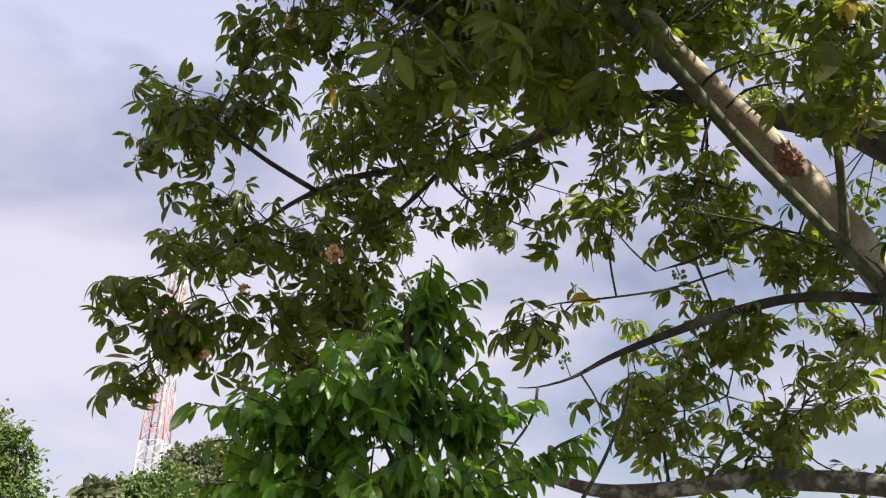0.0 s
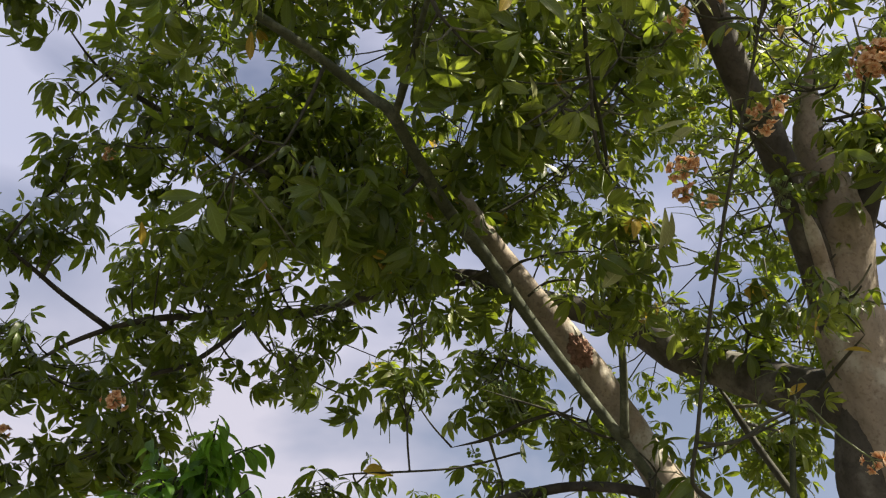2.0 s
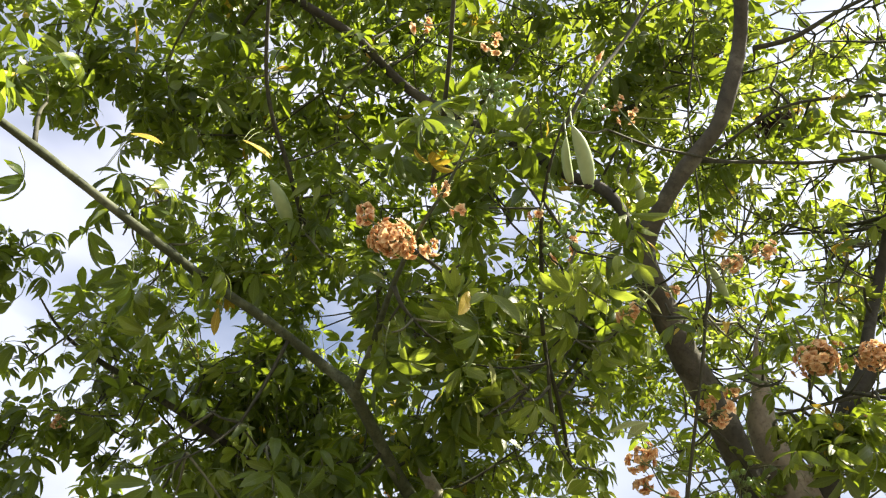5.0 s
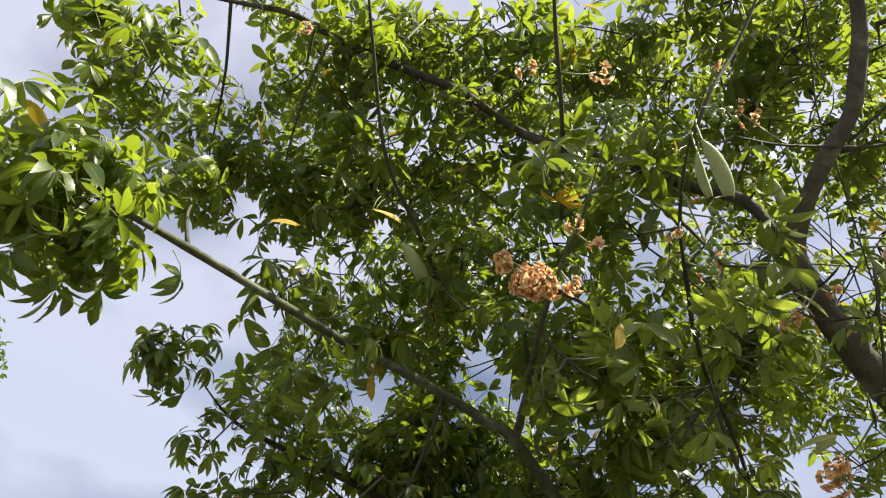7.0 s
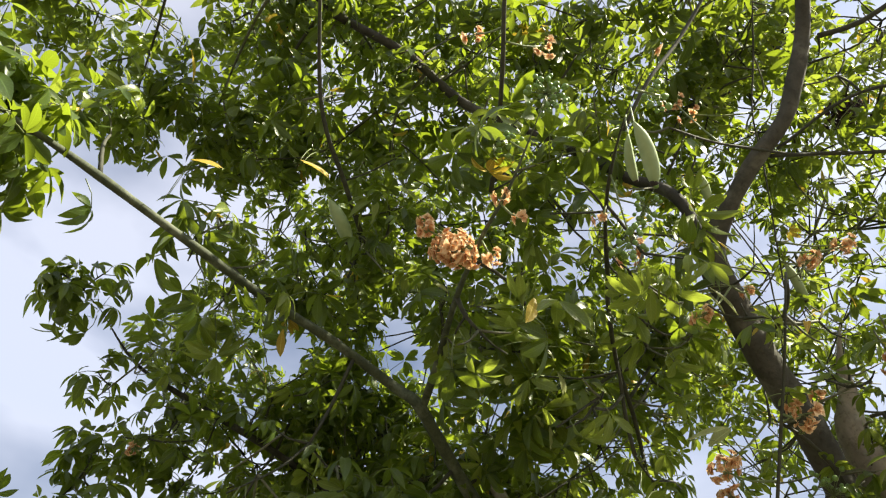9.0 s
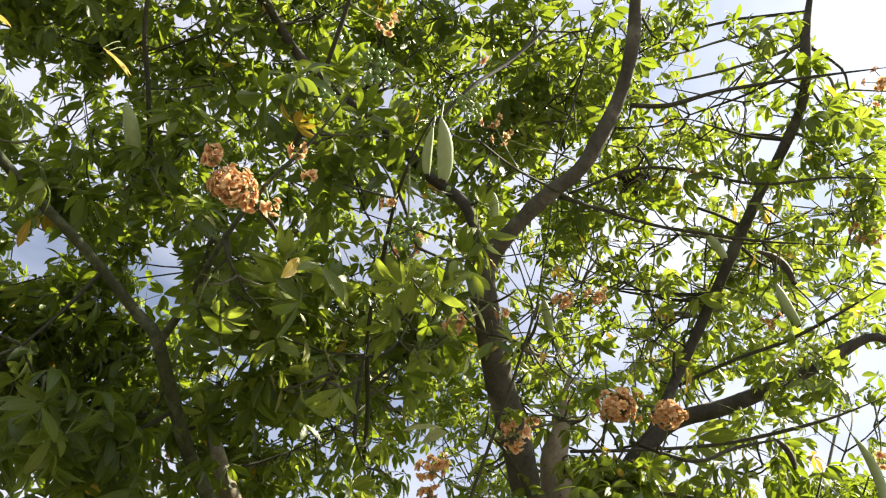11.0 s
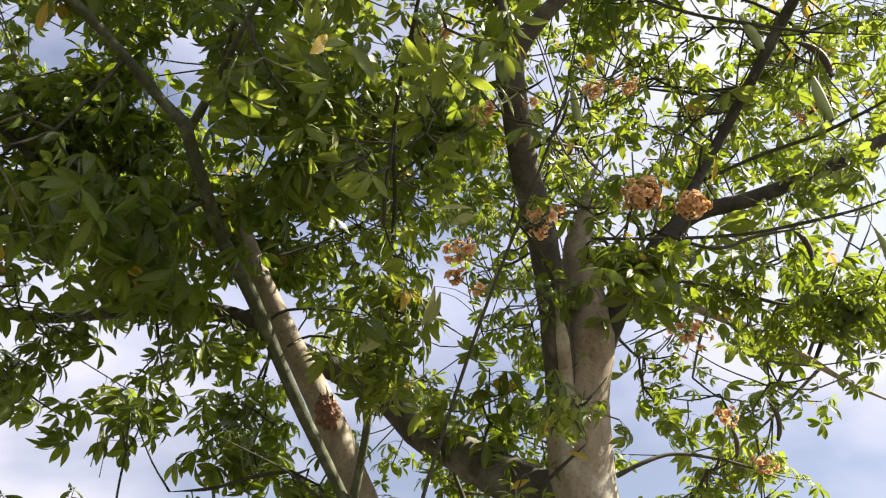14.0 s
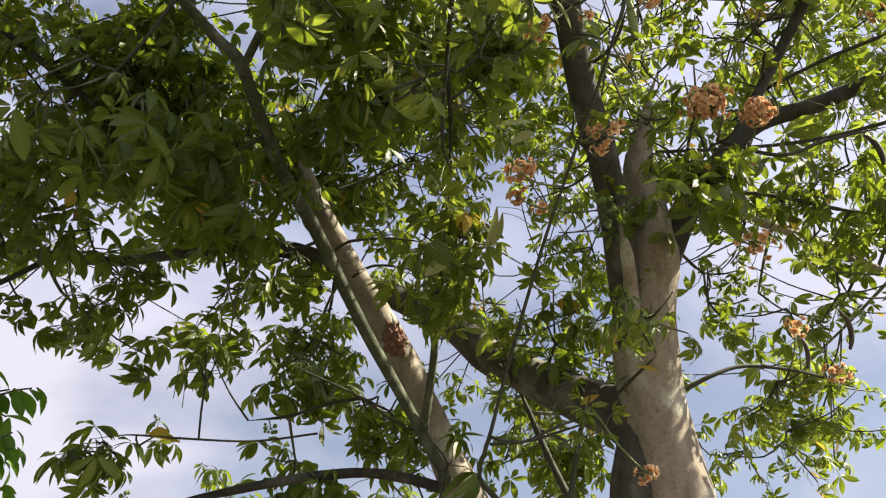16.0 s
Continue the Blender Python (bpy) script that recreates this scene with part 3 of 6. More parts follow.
limb("branch", [(1.78, 1.25, 4.78, 0.0125), (2.05, 1.22, 4.85, 0.0120), (2.33, 1.17, 4.89, 0.0115), (2.58, 1.06, 4.88, 0.0117), (2.85, 0.91, 4.85, 0.0105), (3.13, 0.70, 4.80, 0.0092)], TWIG, "")
limb("branch", [(2.85, 1.67, 4.49, 0.0120), (2.98, 1.40, 4.52, 0.0120), (3.10, 1.15, 4.52, 0.0120), (3.19, 0.87, 4.54, 0.0105), (3.30, 0.70, 4.62, 0.0077)], TWIG, "")
limb("branch", [(2.70, 1.88, 3.93, 0.0126), (2.92, 1.79, 3.92, 0.0129), (3.15, 1.70, 3.88, 0.0117), (3.35, 1.60, 3.86, 0.0090)], TWIG, "")
limb("branch", [(2.41, 2.36, 3.20, 0.0348), (2.31, 2.24, 3.39, 0.0318), (2.20, 2.12, 3.55, 0.0288), (2.13, 2.06, 3.66, 0.0249)], BARK_PALE, "")
limb("branch", [(2.13, 2.06, 3.66, 0.0125), (2.02, 1.97, 3.75, 0.0122), (1.89, 1.92, 3.83, 0.0109), (1.76, 1.88, 3.85, 0.0071)], TWIG, "")
limb("branch", [(0.92, 3.91, 4.23, 0.0275), (0.46, 3.86, 4.50, 0.0243), (-0.08, 3.69, 4.74, 0.0208), (-0.59, 3.48, 4.85, 0.0172), (-0.94, 3.28, 4.90, 0.0136), (-1.18, 3.02, 5.03, 0.0084)], BARK_BROWN, "")
limb("branch", [(2.64, 2.93, 2.35, 0.0272), (2.59, 3.07, 2.69, 0.0267), (2.48, 3.16, 3.04, 0.0243), (2.38, 3.18, 3.29, 0.0231), (2.31, 3.20, 3.47, 0.0202)], TWIG, "")

# Foliage: each lobe of the crown carries twigs that end in whorls of palmate leaves.
PALMS = [palmate(int(n), l, p, d, 5, 30 + k) for k, (n, l, p, d) in enumerate(((7, 0.150, 0.14, 0.35), (6, 0.140, 0.11, 0.55), (8, 0.155, 0.16, 0.25), (5, 0.125, 0.10, 0.5), (7, 0.135, 0.12, 0.8), (6, 0.160, 0.15, 0.4), (7, 0.120, 0.09, 0.6), (5, 0.150, 0.12, 0.3)))]
PALM_MESHES = [mesh_of("leaf", p[0], p[1], [LEAF, STALK], p[2], blade=p[4]) for p in PALMS]
YOUNG_LIT_MESHES = [mesh_of("leaf", p[0], p[1], [LEAF_YOUNG_LIT, STALK], p[2], blade=p[4]) for p in PALMS]
SINGLES = [palmate(n, 0.15, 0.12, d, 5, 60 + k) for k, (n, d) in enumerate(((1, 0.3), (1, 0.6), (2, 0.4), (1, 0.15)))]
foliage, twig_v, twig_f, twig_slot, lobes_grown = Pile(), [], [], [], 0
near_leaves = []
crown_points = np.array(branch_points)


def twig(start, end, r0, r1, sag=0.08):
    a, b = np.array(start, float), np.array(end, float)
    mid = (a + b) / 2 + rng.normal(0, 0.05, 3) * np.linalg.norm(b - a) + [0, 0, -sag * np.linalg.norm(b - a)]
    line = smooth_line([(*a, r0), (*mid, (r0 + r1) / 2), (*b, r1)], max(0.05, np.linalg.norm(b - a) / 7))
    tube(line, 5, 0, 0, twig_v, twig_f)
    twig_slot.extend([int(rng.random() < 0.35)] * (len(twig_f) - len(twig_slot)))
    return line


# The crown is open towards the sun and towards the yard along these stretches: (from, to, radius, share of leaves missing).
SUNWARD = np.array((math.sin(radians(SUN_AZIMUTH)) * math.cos(radians(SUN_HEIGHT)), math.cos(radians(SUN_AZIMUTH)) * math.cos(radians(SUN_HEIGHT)), math.sin(radians(SUN_HEIGHT))))
YARD = np.array((0.1, 0.0, 1.7))
gap_rows = []


def gap(a, b, to_yard, r, share):
    for s in (0.0, 0.2, 0.4, 0.6, 0.8, 1.0):
        q = np.array(a) + (np.array(b) - np.array(a)) * s
        way = (YARD - q) / np.linalg.norm(YARD - q) if to_yard else SUNWARD
        gap_rows.append((*q, *way, r, share))


def hole(q, r, share):
    """A window of sky through the whole crown."""
    way = (YARD - np.array(q)) / np.linalg.norm(YARD - np.array(q))
    gap_rows.append((*q, *way, r, share))
    gap_rows.append((*q, *-way, r * 1.2, share))


gap((2.42, 2.12, 3.53), (2.36, 2.05, 3.74), True, 0.15, 0.80)
gap((2.40, 2.08, 3.50), (2.19, 1.83, 3.98), False, 0.20, 0.70)
gap((-0.33, 3.28, 4.63), (-0.79, 3.45, 4.30), True, 0.30, 0.50)
gap((2.16, 3.41, 2.82), (1.27, 3.27, 4.06), True, 0.14, 0.93)
gap((2.20, 3.36, 2.70), (1.26, 3.25, 4.01), False, 0.30, 0.97)
gap((2.63, 2.49, 2.72), (2.44, 2.33, 3.31), True, 0.14, 0.80)
gap((2.59, 2.46, 2.71), (2.45, 2.33, 3.19), False, 0.16, 0.50)
gap((1.83, 1.86, 4.16), (1.61, 1.62, 4.48), True, 0.10, 0.90)
gap((1.62, 1.59, 4.56), (1.79, 1.11, 4.84), True, 0.09, 0.90)
gap((1.73, 1.78, 4.23), (1.58, 1.58, 4.45), False, 0.12, 0.60)
gap((0.33, 1.51, 4.02), (0.50, 1.48, 4.03), True, 0.20, 0.97)
gap((0.33, 1.48, 3.98), (0.49, 1.45, 3.99), False, 0.14, 0.85)
gap((2.12, 1.53, 3.89), (2.43, 1.46, 3.95), True, 0.16, 0.95)
gap((2.09, 1.50, 3.87), (2.39, 1.44, 3.93), False, 0.13, 0.85)
gap((0.86, 0.85, 3.95), (0.94, 0.99, 3.85), True, 0.12, 0.97)
gap((0.54, 2.68, 4.29), (0.10, 2.42, 4.44), True, 0.09, 0.85)
gap((1.30, 3.17, 3.70), (0.56, 2.64, 4.26), True, 0.08, 0.88)
gap((0.54, 2.45, 4.27), (0.52, 1.60, 4.09), True, 0.055, 0.85)
gap((-0.40, 2.08, 4.40), (0.05, 2.44, 4.46), True, 0.08, 0.80)
gap((0.35, 1.75, 3.95), (1.00, 1.75, 3.95), False, 0.22, 0.75)
gap((-0.96, 1.65, 4.37), (-0.48, 2.16, 4.49), True, 0.09, 0.85)
gap((1.44, 1.84, 4.27), (1.14, 1.74, 4.33), False, 0.20, 0.60)
gap((1.93, 1.58, 4.29), (1.64, 1.45, 4.42), False, 0.20, 0.60)
gap((0.79, 1.45, 4.23), (1.26, 1.45, 4.18), False, 0.22, 0.70)
gap((1.26, 1.52, 4.26), (1.47, 1.71, 4.16), False, 0.25, 0.70)
gap((0.89, 2.10, 4.22), (1.37, 2.25, 4.01), False, 0.20, 0.60)
gap((1.94, 3.07, 3.27), (1.08, 3.06, 4.10), True, 0.10, 0.70)
gap((-0.18, 2.91, 2.30), (-0.46, 2.90, 2.21), False, 0.25, 0.70)
gap((-0.08, 2.78, 1.96), (-0.29, 2.86, 1.99), False, 0.20, 0.80)
gap((-0.60, 2.85, 2.12), (0.30, 2.85, 1.95), False, 0.28, 0.85)
gap((0.40, 1.80, 4.10), (1.20, 1.90, 4.20), False, 0.28, 0.40)
gap((-0.60, 2.10, 4.35), (0.20, 2.30, 4.45), False, 0.25, 0.55)
hole((-0.92, 1.92, 4.54), 0.11, 0.90)
hole((-0.65, 2.10, 4.49), 0.12, 0.92)
hole((-0.12, 2.44, 4.24), 0.10, 0.92)
hole((-0.51, 2.12, 4.50), 0.12, 0.92)
hole((0.71, 3.57, 3.76), 0.16, 0.85)
hole((1.06, 3.37, 3.97), 0.10, 0.85)
gap((1.58, 2.60, 3.40), (1.62, 2.50, 3.90), False, 0.30, 0.70)
gap((0.00, 2.20, 5.60), (0.60, 1.80, 5.60), False, 0.35, 0.40)
gap_rows = np.array(gap_rows)


def in_gap(p):
    d = p - gap_rows[:, :3]
    ahead = (d * gap_rows[:, 3:6]).sum(1)
    off = np.linalg.norm(d - ahead[:, None] * gap_rows[:, 3:6], axis=1)
    inside = (ahead > -0.05) & (off < gap_rows[:, 6])
    return inside.any() and rng.random() < gap_rows[inside, 7].max()


def place_leaf(foot, outward, size, slot, near, hang=0.0):
    if in_gap(np.array(foot) + 0.15 * np.array(outward)):
        return
    k = int(rng.integers(len(PALMS)))
    tip = rng.normal(0.55 + hang, 0.45)
    rot = facing(outward, roll=rng.normal(0, 0.35), tip=tip)
    at = np.array(foot) - rot @ (PALMS[k][3] * size)
    if near and slot != 2 and len(near_leaves) < 420:
        ob = under("leaf", (YOUNG_LIT_MESHES if slot == 3 else PALM_MESHES)[k], tree)
        ob.matrix_local = Matrix.Translation(Vector(at - BASE)) @ Matrix(rot.tolist()).to_4x4() @ Matrix.Scale(size, 4)
        near_leaves.append(ob)
    elif slot == 2 and k > 1:
        foliage.add(SINGLES[k % 4], rot, size, np.array(foot) - rot @ (SINGLES[k % 4][3] * size), 0, slot)
    else:
        foliage.add(PALMS[k], rot, size, at, 0, slot)


def spray(base, tip, leaves, size, young_lit, yellow, near, hang=0.0):
    line = twig(base, tip, 0.006, 0.0035)
    tip, along = line[-1][:3], line[-1][:3] - line[-2][:3]
    along = along / (np.linalg.norm(along) + 1e-9)
    turn = rng.uniform(0, 6.28)
    side = np.cross(along, (0, 0, 1.0))
    side = side / (np.linalg.norm(side) + 1e-6)
    up = np.cross(side, along)
    for k in range(leaves):
        ang = turn + k * 2.4
        out = side * math.cos(ang) + up * math.sin(ang) + along * rng.uniform(0.1, 0.9)
        out[2] = out[2] * 0.6 + rng.normal(0.02, 0.15)
        foot = tip - along * 0.032 * k
        u = rng.random()
        slot = 2 if u < yellow else 3 if u < yellow + young_lit else 0
        place_leaf(foot, out, size * rng.uniform(0.62, 1.15), slot, near, hang)


def lobe(center, radii, turn, tilt, sprays, leaves=8, size=0.84, young_lit=0.1, yellow=0.012, near=False, hang=0.0):
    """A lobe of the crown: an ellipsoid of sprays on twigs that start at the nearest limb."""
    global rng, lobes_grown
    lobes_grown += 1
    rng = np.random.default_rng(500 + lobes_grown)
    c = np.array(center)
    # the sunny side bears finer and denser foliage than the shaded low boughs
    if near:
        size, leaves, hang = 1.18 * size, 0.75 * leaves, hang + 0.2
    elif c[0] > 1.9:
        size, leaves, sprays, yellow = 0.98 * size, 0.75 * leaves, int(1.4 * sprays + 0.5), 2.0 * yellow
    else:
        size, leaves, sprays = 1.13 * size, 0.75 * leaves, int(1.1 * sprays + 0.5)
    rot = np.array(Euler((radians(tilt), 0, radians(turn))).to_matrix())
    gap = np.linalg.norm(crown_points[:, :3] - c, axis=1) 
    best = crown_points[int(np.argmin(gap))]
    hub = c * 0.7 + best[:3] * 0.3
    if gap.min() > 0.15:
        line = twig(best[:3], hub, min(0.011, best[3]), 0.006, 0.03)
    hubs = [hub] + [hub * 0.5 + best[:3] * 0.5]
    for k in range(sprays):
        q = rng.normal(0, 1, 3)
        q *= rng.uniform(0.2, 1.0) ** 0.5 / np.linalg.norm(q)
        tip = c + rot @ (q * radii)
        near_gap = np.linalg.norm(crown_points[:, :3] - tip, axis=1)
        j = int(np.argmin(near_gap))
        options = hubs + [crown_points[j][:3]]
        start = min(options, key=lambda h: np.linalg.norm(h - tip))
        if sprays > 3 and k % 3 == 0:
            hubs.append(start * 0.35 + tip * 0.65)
        spray(start, tip, max(3, int(leaves + rng.uniform(-1.4, 2.4))), size, young_lit, yellow, near, hang)


lobe((0.66, 3.60, 6.43), (1.93, 1.17, 1.37), -8, 51, 95)
lobe((2.96, 2.59, 6.31), (1.20, 1.17, 1.33), -46, 49, 75, young_lit=0.4, yellow=0.015)
lobe((0.15, 2.54, 7.14), (1.93, 1.04, 0.94), -4, 63, 88)
lobe((4.02, 1.55, 6.35), (1.07, 1.17, 1.15), -67, 48, 38, young_lit=0.4, yellow=0.02)
lobe((3.16, 4.49, 4.30), (1.20, 0.91, 0.56), -34, 26, 12)
lobe((4.56, 3.44, 3.86), (0.86, 0.91, 0.64), -52, 22, 11, young_lit=0.3)
lobe((0.07, 4.93, 4.65), (1.25, 0.78, 0.75), -1, 32, 20)
lobe((1.99, 5.25, 3.06), (1.04, 0.78, 0.79), -21, 15, 10)
lobe((0.00, 2.63, 3.79), (0.57, 0.54, 0.44), 3, 36, 9, leaves=6, size=0.95, near=True)
lobe((0.39, 2.93, 3.81), (0.32, 0.45, 0.26), -5, 33, 13, leaves=6, size=0.95)
lobe((1.20, 1.79, 4.67), (0.73, 0.54, 0.68), -29, 53, 12, leaves=6, young_lit=0.4, yellow=0.015, near=True, size=1.0)
lobe((1.92, 1.80, 4.29), (0.52, 0.45, 0.64), -42, 45, 5, leaves=5, young_lit=0.4, yellow=0.02)
lobe((3.61, 2.26, 4.23), (0.63, 0.81, 0.70), -57, 32, 9, leaves=6, young_lit=0.3, yellow=0.02)
lobe((-1.36, 3.68, 4.00), (0.44, 0.45, 0.25), 20, 32, 9)
lobe((-0.97, 3.42, 4.36), (0.21, 0.45, 0.24), 16, 38, 8)
lobe((-0.68, 3.36, 4.42), (0.25, 0.54, 0.19), 11, 39, 7)
lobe((-0.08, 3.71, 4.31), (0.66, 0.65, 0.41), 1, 36, 15)
lobe((-1.04, 4.34, 3.57), (0.70, 0.63, 0.28), 13, 24, 22)
lobe((-0.50, 4.29, 3.78), (0.38, 0.54, 0.23), 7, 27, 9)
lobe((-1.60, 4.28, 3.08), (0.41, 0.45, 0.27), 20, 18, 8)
lobe((-1.60, 4.21, 2.64), (0.26, 0.27, 0.15), 21, 13, 3)
lobe((0.32, 4.12, 3.62), (0.36, 0.50, 0.42), -4, 26, 7, leaves=7)
lobe((0.94, 3.86, 3.81), (0.31, 0.54, 0.31), -14, 29, 10)
lobe((0.83, 3.65, 3.37), (0.12, 0.09, 0.09), -13, 25, 3, leaves=5)
lobe((1.59, 4.34, 3.80), (0.35, 0.72, 0.40), -20, 25, 14)
lobe((0.66, 4.03, 3.00), (0.30, 0.30, 0.20), -9, 19, 4, leaves=5)
lobe((1.22, 4.51, 2.62), (0.41, 0.63, 0.29), -15, 12, 13)
lobe((1.99, 4.31, 2.64), (0.52, 0.81, 0.52), -25, 12, 11, leaves=7)
lobe((0.81, 3.76, 4.51), (0.45, 0.72, 0.35), -12, 37, 17)
lobe((1.59, 2.59, 3.63), (0.24, 0.36, 0.24), -32, 34, 9, young_lit=0.6, near=True, size=0.78)
lobe((1.97, 3.81, 3.37), (0.33, 0.54, 0.27), -27, 22, 8)
lobe((-0.65, 4.44, 3.14), (0.44, 0.54, 0.25), 8, 19, 11)
lobe((1.51, 4.11, 3.02), (0.30, 0.45, 0.18), -20, 18, 8, leaves=6)
lobe((1.38, 3.52, 4.56), (0.34, 0.45, 0.15), -21, 38, 11)
lobe((1.66, 4.59, 2.37), (0.67, 0.54, 0.21), -20, 9, 5, leaves=7)
lobe((-0.26, 3.96, 4.70), (0.54, 0.81, 0.60), 6, 35, 10)
lobe((0.65, 3.83, 4.69), (0.57, 0.81, 0.64), -7, 36, 17)
lobe((1.79, 3.67, 5.15), (0.73, 0.81, 0.73), -23, 39, 26)
lobe((0.83, 2.27, 4.48), (0.42, 0.45, 0.24), -16, 47, 8, near=True, young_lit=0.35, size=1.0)
lobe((0.10, 2.98, 5.44), (0.41, 0.72, 0.45), 1, 50, 14)
lobe((0.78, 1.49, 4.73), (0.32, 0.54, 0.30), -21, 59, 8, near=True, young_lit=0.3, yellow=0.02, size=1.0)
lobe((0.16, 2.31, 5.92), (0.72, 0.72, 0.38), -0, 59, 19)
lobe((1.29, 1.41, 4.57), (0.22, 0.45, 0.29), -36, 55, 7, near=True, young_lit=0.45, yellow=0.025, size=1.0)
lobe((2.23, 1.83, 6.81), (0.50, 0.63, 0.33), -47, 60, 8, young_lit=0.3)
lobe((2.86, 2.12, 5.72), (0.49, 0.72, 0.53), -50, 48, 17, young_lit=0.4, yellow=0.015)
lobe((3.23, 1.71, 5.41), (0.44, 0.72, 0.60), -59, 45, 11, young_lit=0.4, yellow=0.015)
lobe((1.56, 2.14, 4.51), (0.27, 0.54, 0.33), -32, 46, 9, young_lit=0.4, yellow=0.015)
lobe((1.59, 2.50, 3.84), (0.14, 0.36, 0.29), -29, 34, 8, near=True, young_lit=0.5, size=0.78)
lobe((2.42, 2.80, 4.67), (0.24, 0.72, 0.41), -38, 38, 3, young_lit=0.3)
lobe((1.10, 2.30, 4.17), (0.18, 0.36, 0.20), -21, 42, 11, near=True, young_lit=0.3, size=1.0)
lobe((-1.47, 1.53, 4.54), (0.42, 0.54, 0.33), 40, 51, 27, near=True, young_lit=0.2, size=1.0)
lobe((-1.37, 1.64, 5.83), (0.60, 0.72, 0.36), 36, 61, 20)
lobe((-0.50, 2.17, 5.74), (0.50, 0.72, 0.46), 11, 59, 24)
lobe((-0.26, 1.68, 6.45), (0.65, 0.72, 0.40), 7, 68, 22)
lobe((-0.44, 2.19, 4.60), (0.34, 0.45, 0.29), 10, 49, 11, near=True, young_lit=0.15, yellow=0.015, size=1.0)
lobe((-0.80, 3.52, 5.09), (0.43, 0.72, 0.40), 12, 41, 16)
lobe((-1.33, 2.95, 5.13), (0.20, 0.36, 0.20), 22, 44, 5)
lobe((0.63, 1.71, 6.18), (0.55, 0.72, 0.55), -19, 65, 22)
lobe((1.60, 1.56, 6.42), (0.56, 0.72, 0.48), -43, 63, 11, young_lit=0.3, yellow=0.015)
lobe((2.30, 1.62, 6.01), (0.37, 0.54, 0.74), -52, 55, 8, young_lit=0.3)
lobe((-1.60, 1.29, 5.77), (0.19, 0.27, 0.13), 47, 61, 5)
lobe((3.68, 0.45, 6.11), (0.40, 0.54, 0.40), -81, 51, 7)
lobe((3.48, 1.13, 5.15), (0.56, 0.63, 0.42), -70, 44, 16, young_lit=0.35, yellow=0.015)
lobe((4.31, 1.89, 4.44), (0.57, 0.63, 0.28), -64, 30, 22)
lobe((4.59, 1.60, 5.14), (0.46, 0.54, 0.33), -69, 36, 6, leaves=6)
lobe((3.15, 2.11, 5.42), (0.45, 0.54, 0.33), -53, 45, 6, young_lit=0.4, yellow=0.015)
lobe((2.46, 1.80, 3.93), (0.31, 0.36, 0.16), -50, 36, 5, near=True, young_lit=0.3, yellow=0.015, size=1.0)
lobe((3.15, 1.70, 4.14), (0.30, 0.45, 0.17), -59, 35, 5, young_lit=0.3)
lobe((2.31, 2.07, 3.75), (0.16, 0.27, 0.09), -44, 33, 3)
lobe((3.47, 2.54, 3.78), (0.47, 0.63, 0.44), -53, 27, 3, leaves=5, young_lit=0.3)
lobe((3.89, 2.99, 3.30), (0.58, 0.54, 0.29), -52, 19, 8, young_lit=0.2, size=0.7)
lobe((1.55, 4.36, 3.81), (0.40, 0.54, 0.22), -18, 26, 6)
lobe((2.84, 3.69, 3.32), (0.38, 0.54, 0.26), -36, 21, 9)
lobe((4.01, 2.07, 4.54), (0.26, 0.54, 0.53), -62, 34, 8)
lobe((1.96, 4.03, 3.58), (0.34, 0.45, 0.34), -24, 24, 3)
lobe((2.23, 1.88, 4.15), (0.13, 0.15, 0.17), -48, 42, 3, leaves=6, young_lit=0.3)
lobe((2.39, 2.18, 3.33), (0.14, 0.18, 0.28), -46, 29, 5, leaves=4, size=0.6, young_lit=0.5)
lobe((4.26, 2.80, 4.01), (0.55, 0.65, 0.83), -56, 26, 11, size=0.75, young_lit=0.3, leaves=6)
lobe((0.46, 3.80, 5.14), (0.52, 0.60, 0.44), -4, 41, 20)
lobe((-0.36, 4.31, 4.32), (0.55, 0.50, 0.37), 6, 31, 7)
lobe((1.22, 1.21, 6.44), (1.25, 0.60, 0.29), -41, 68, 26, young_lit=0.3)
lobe((0.06, 1.34, 6.56), (0.72, 0.50, 0.25), -3, 72, 10)
lobe((-0.14, 3.21, 4.91), (0.26, 0.25, 0.16), 5, 43, 3)
lobe((2.72, 3.98, 5.21), (1.50, 0.90, 1.03), -34, 36, 38)
lobe((1.81, 3.07, 2.80), (0.20, 0.20, 0.25), -30, 18, 4, leaves=5, size=1.0)
lobe((3.27, 3.89, 3.48), (0.35, 0.60, 0.50), -39, 20, 10, leaves=6)
lobe((2.09, 1.67, 4.26), (0.20, 0.15, 0.17), -47, 43, 3, leaves=6, young_lit=0.4)
lobe((0.48, 3.84, 2.94), (0.20, 0.15, 0.12), -7, 19, 3, leaves=5)
lobe((0.22, 3.82, 5.19), (0.45, 0.50, 0.37), -0, 41, 16)
lobe((0.90, 4.11, 4.92), (0.49, 0.50, 0.38), -10, 37, 14)
lobe((2.87, 1.28, 6.48), (0.48, 0.50, 0.48), -63, 58, 6, young_lit=0.3)
lobe((3.95, 0.56, 6.39), (0.47, 0.40, 0.52), -80, 51, 3)
lobe((0.01, 3.96, 5.19), (0.91, 0.60, 0.49), 2, 42, 20)
lobe((1.86, 2.35, 4.97), (0.35, 0.40, 0.25), -36, 46, 5, young_lit=0.2)
lobe((0.93, 2.88, 4.27), (0.17, 0.15, 0.23), -15, 39, 6, leaves=6)
lobe((2.52, 1.63, 7.38), (0.69, 0.40, 0.32), -54, 61, 11, young_lit=0.3, yellow=0.015)
lobe((2.57, 1.43, 4.45), (0.28, 0.15, 0.28), -58, 44, 6, leaves=5, young_lit=0.45, yellow=0.03, size=0.75)
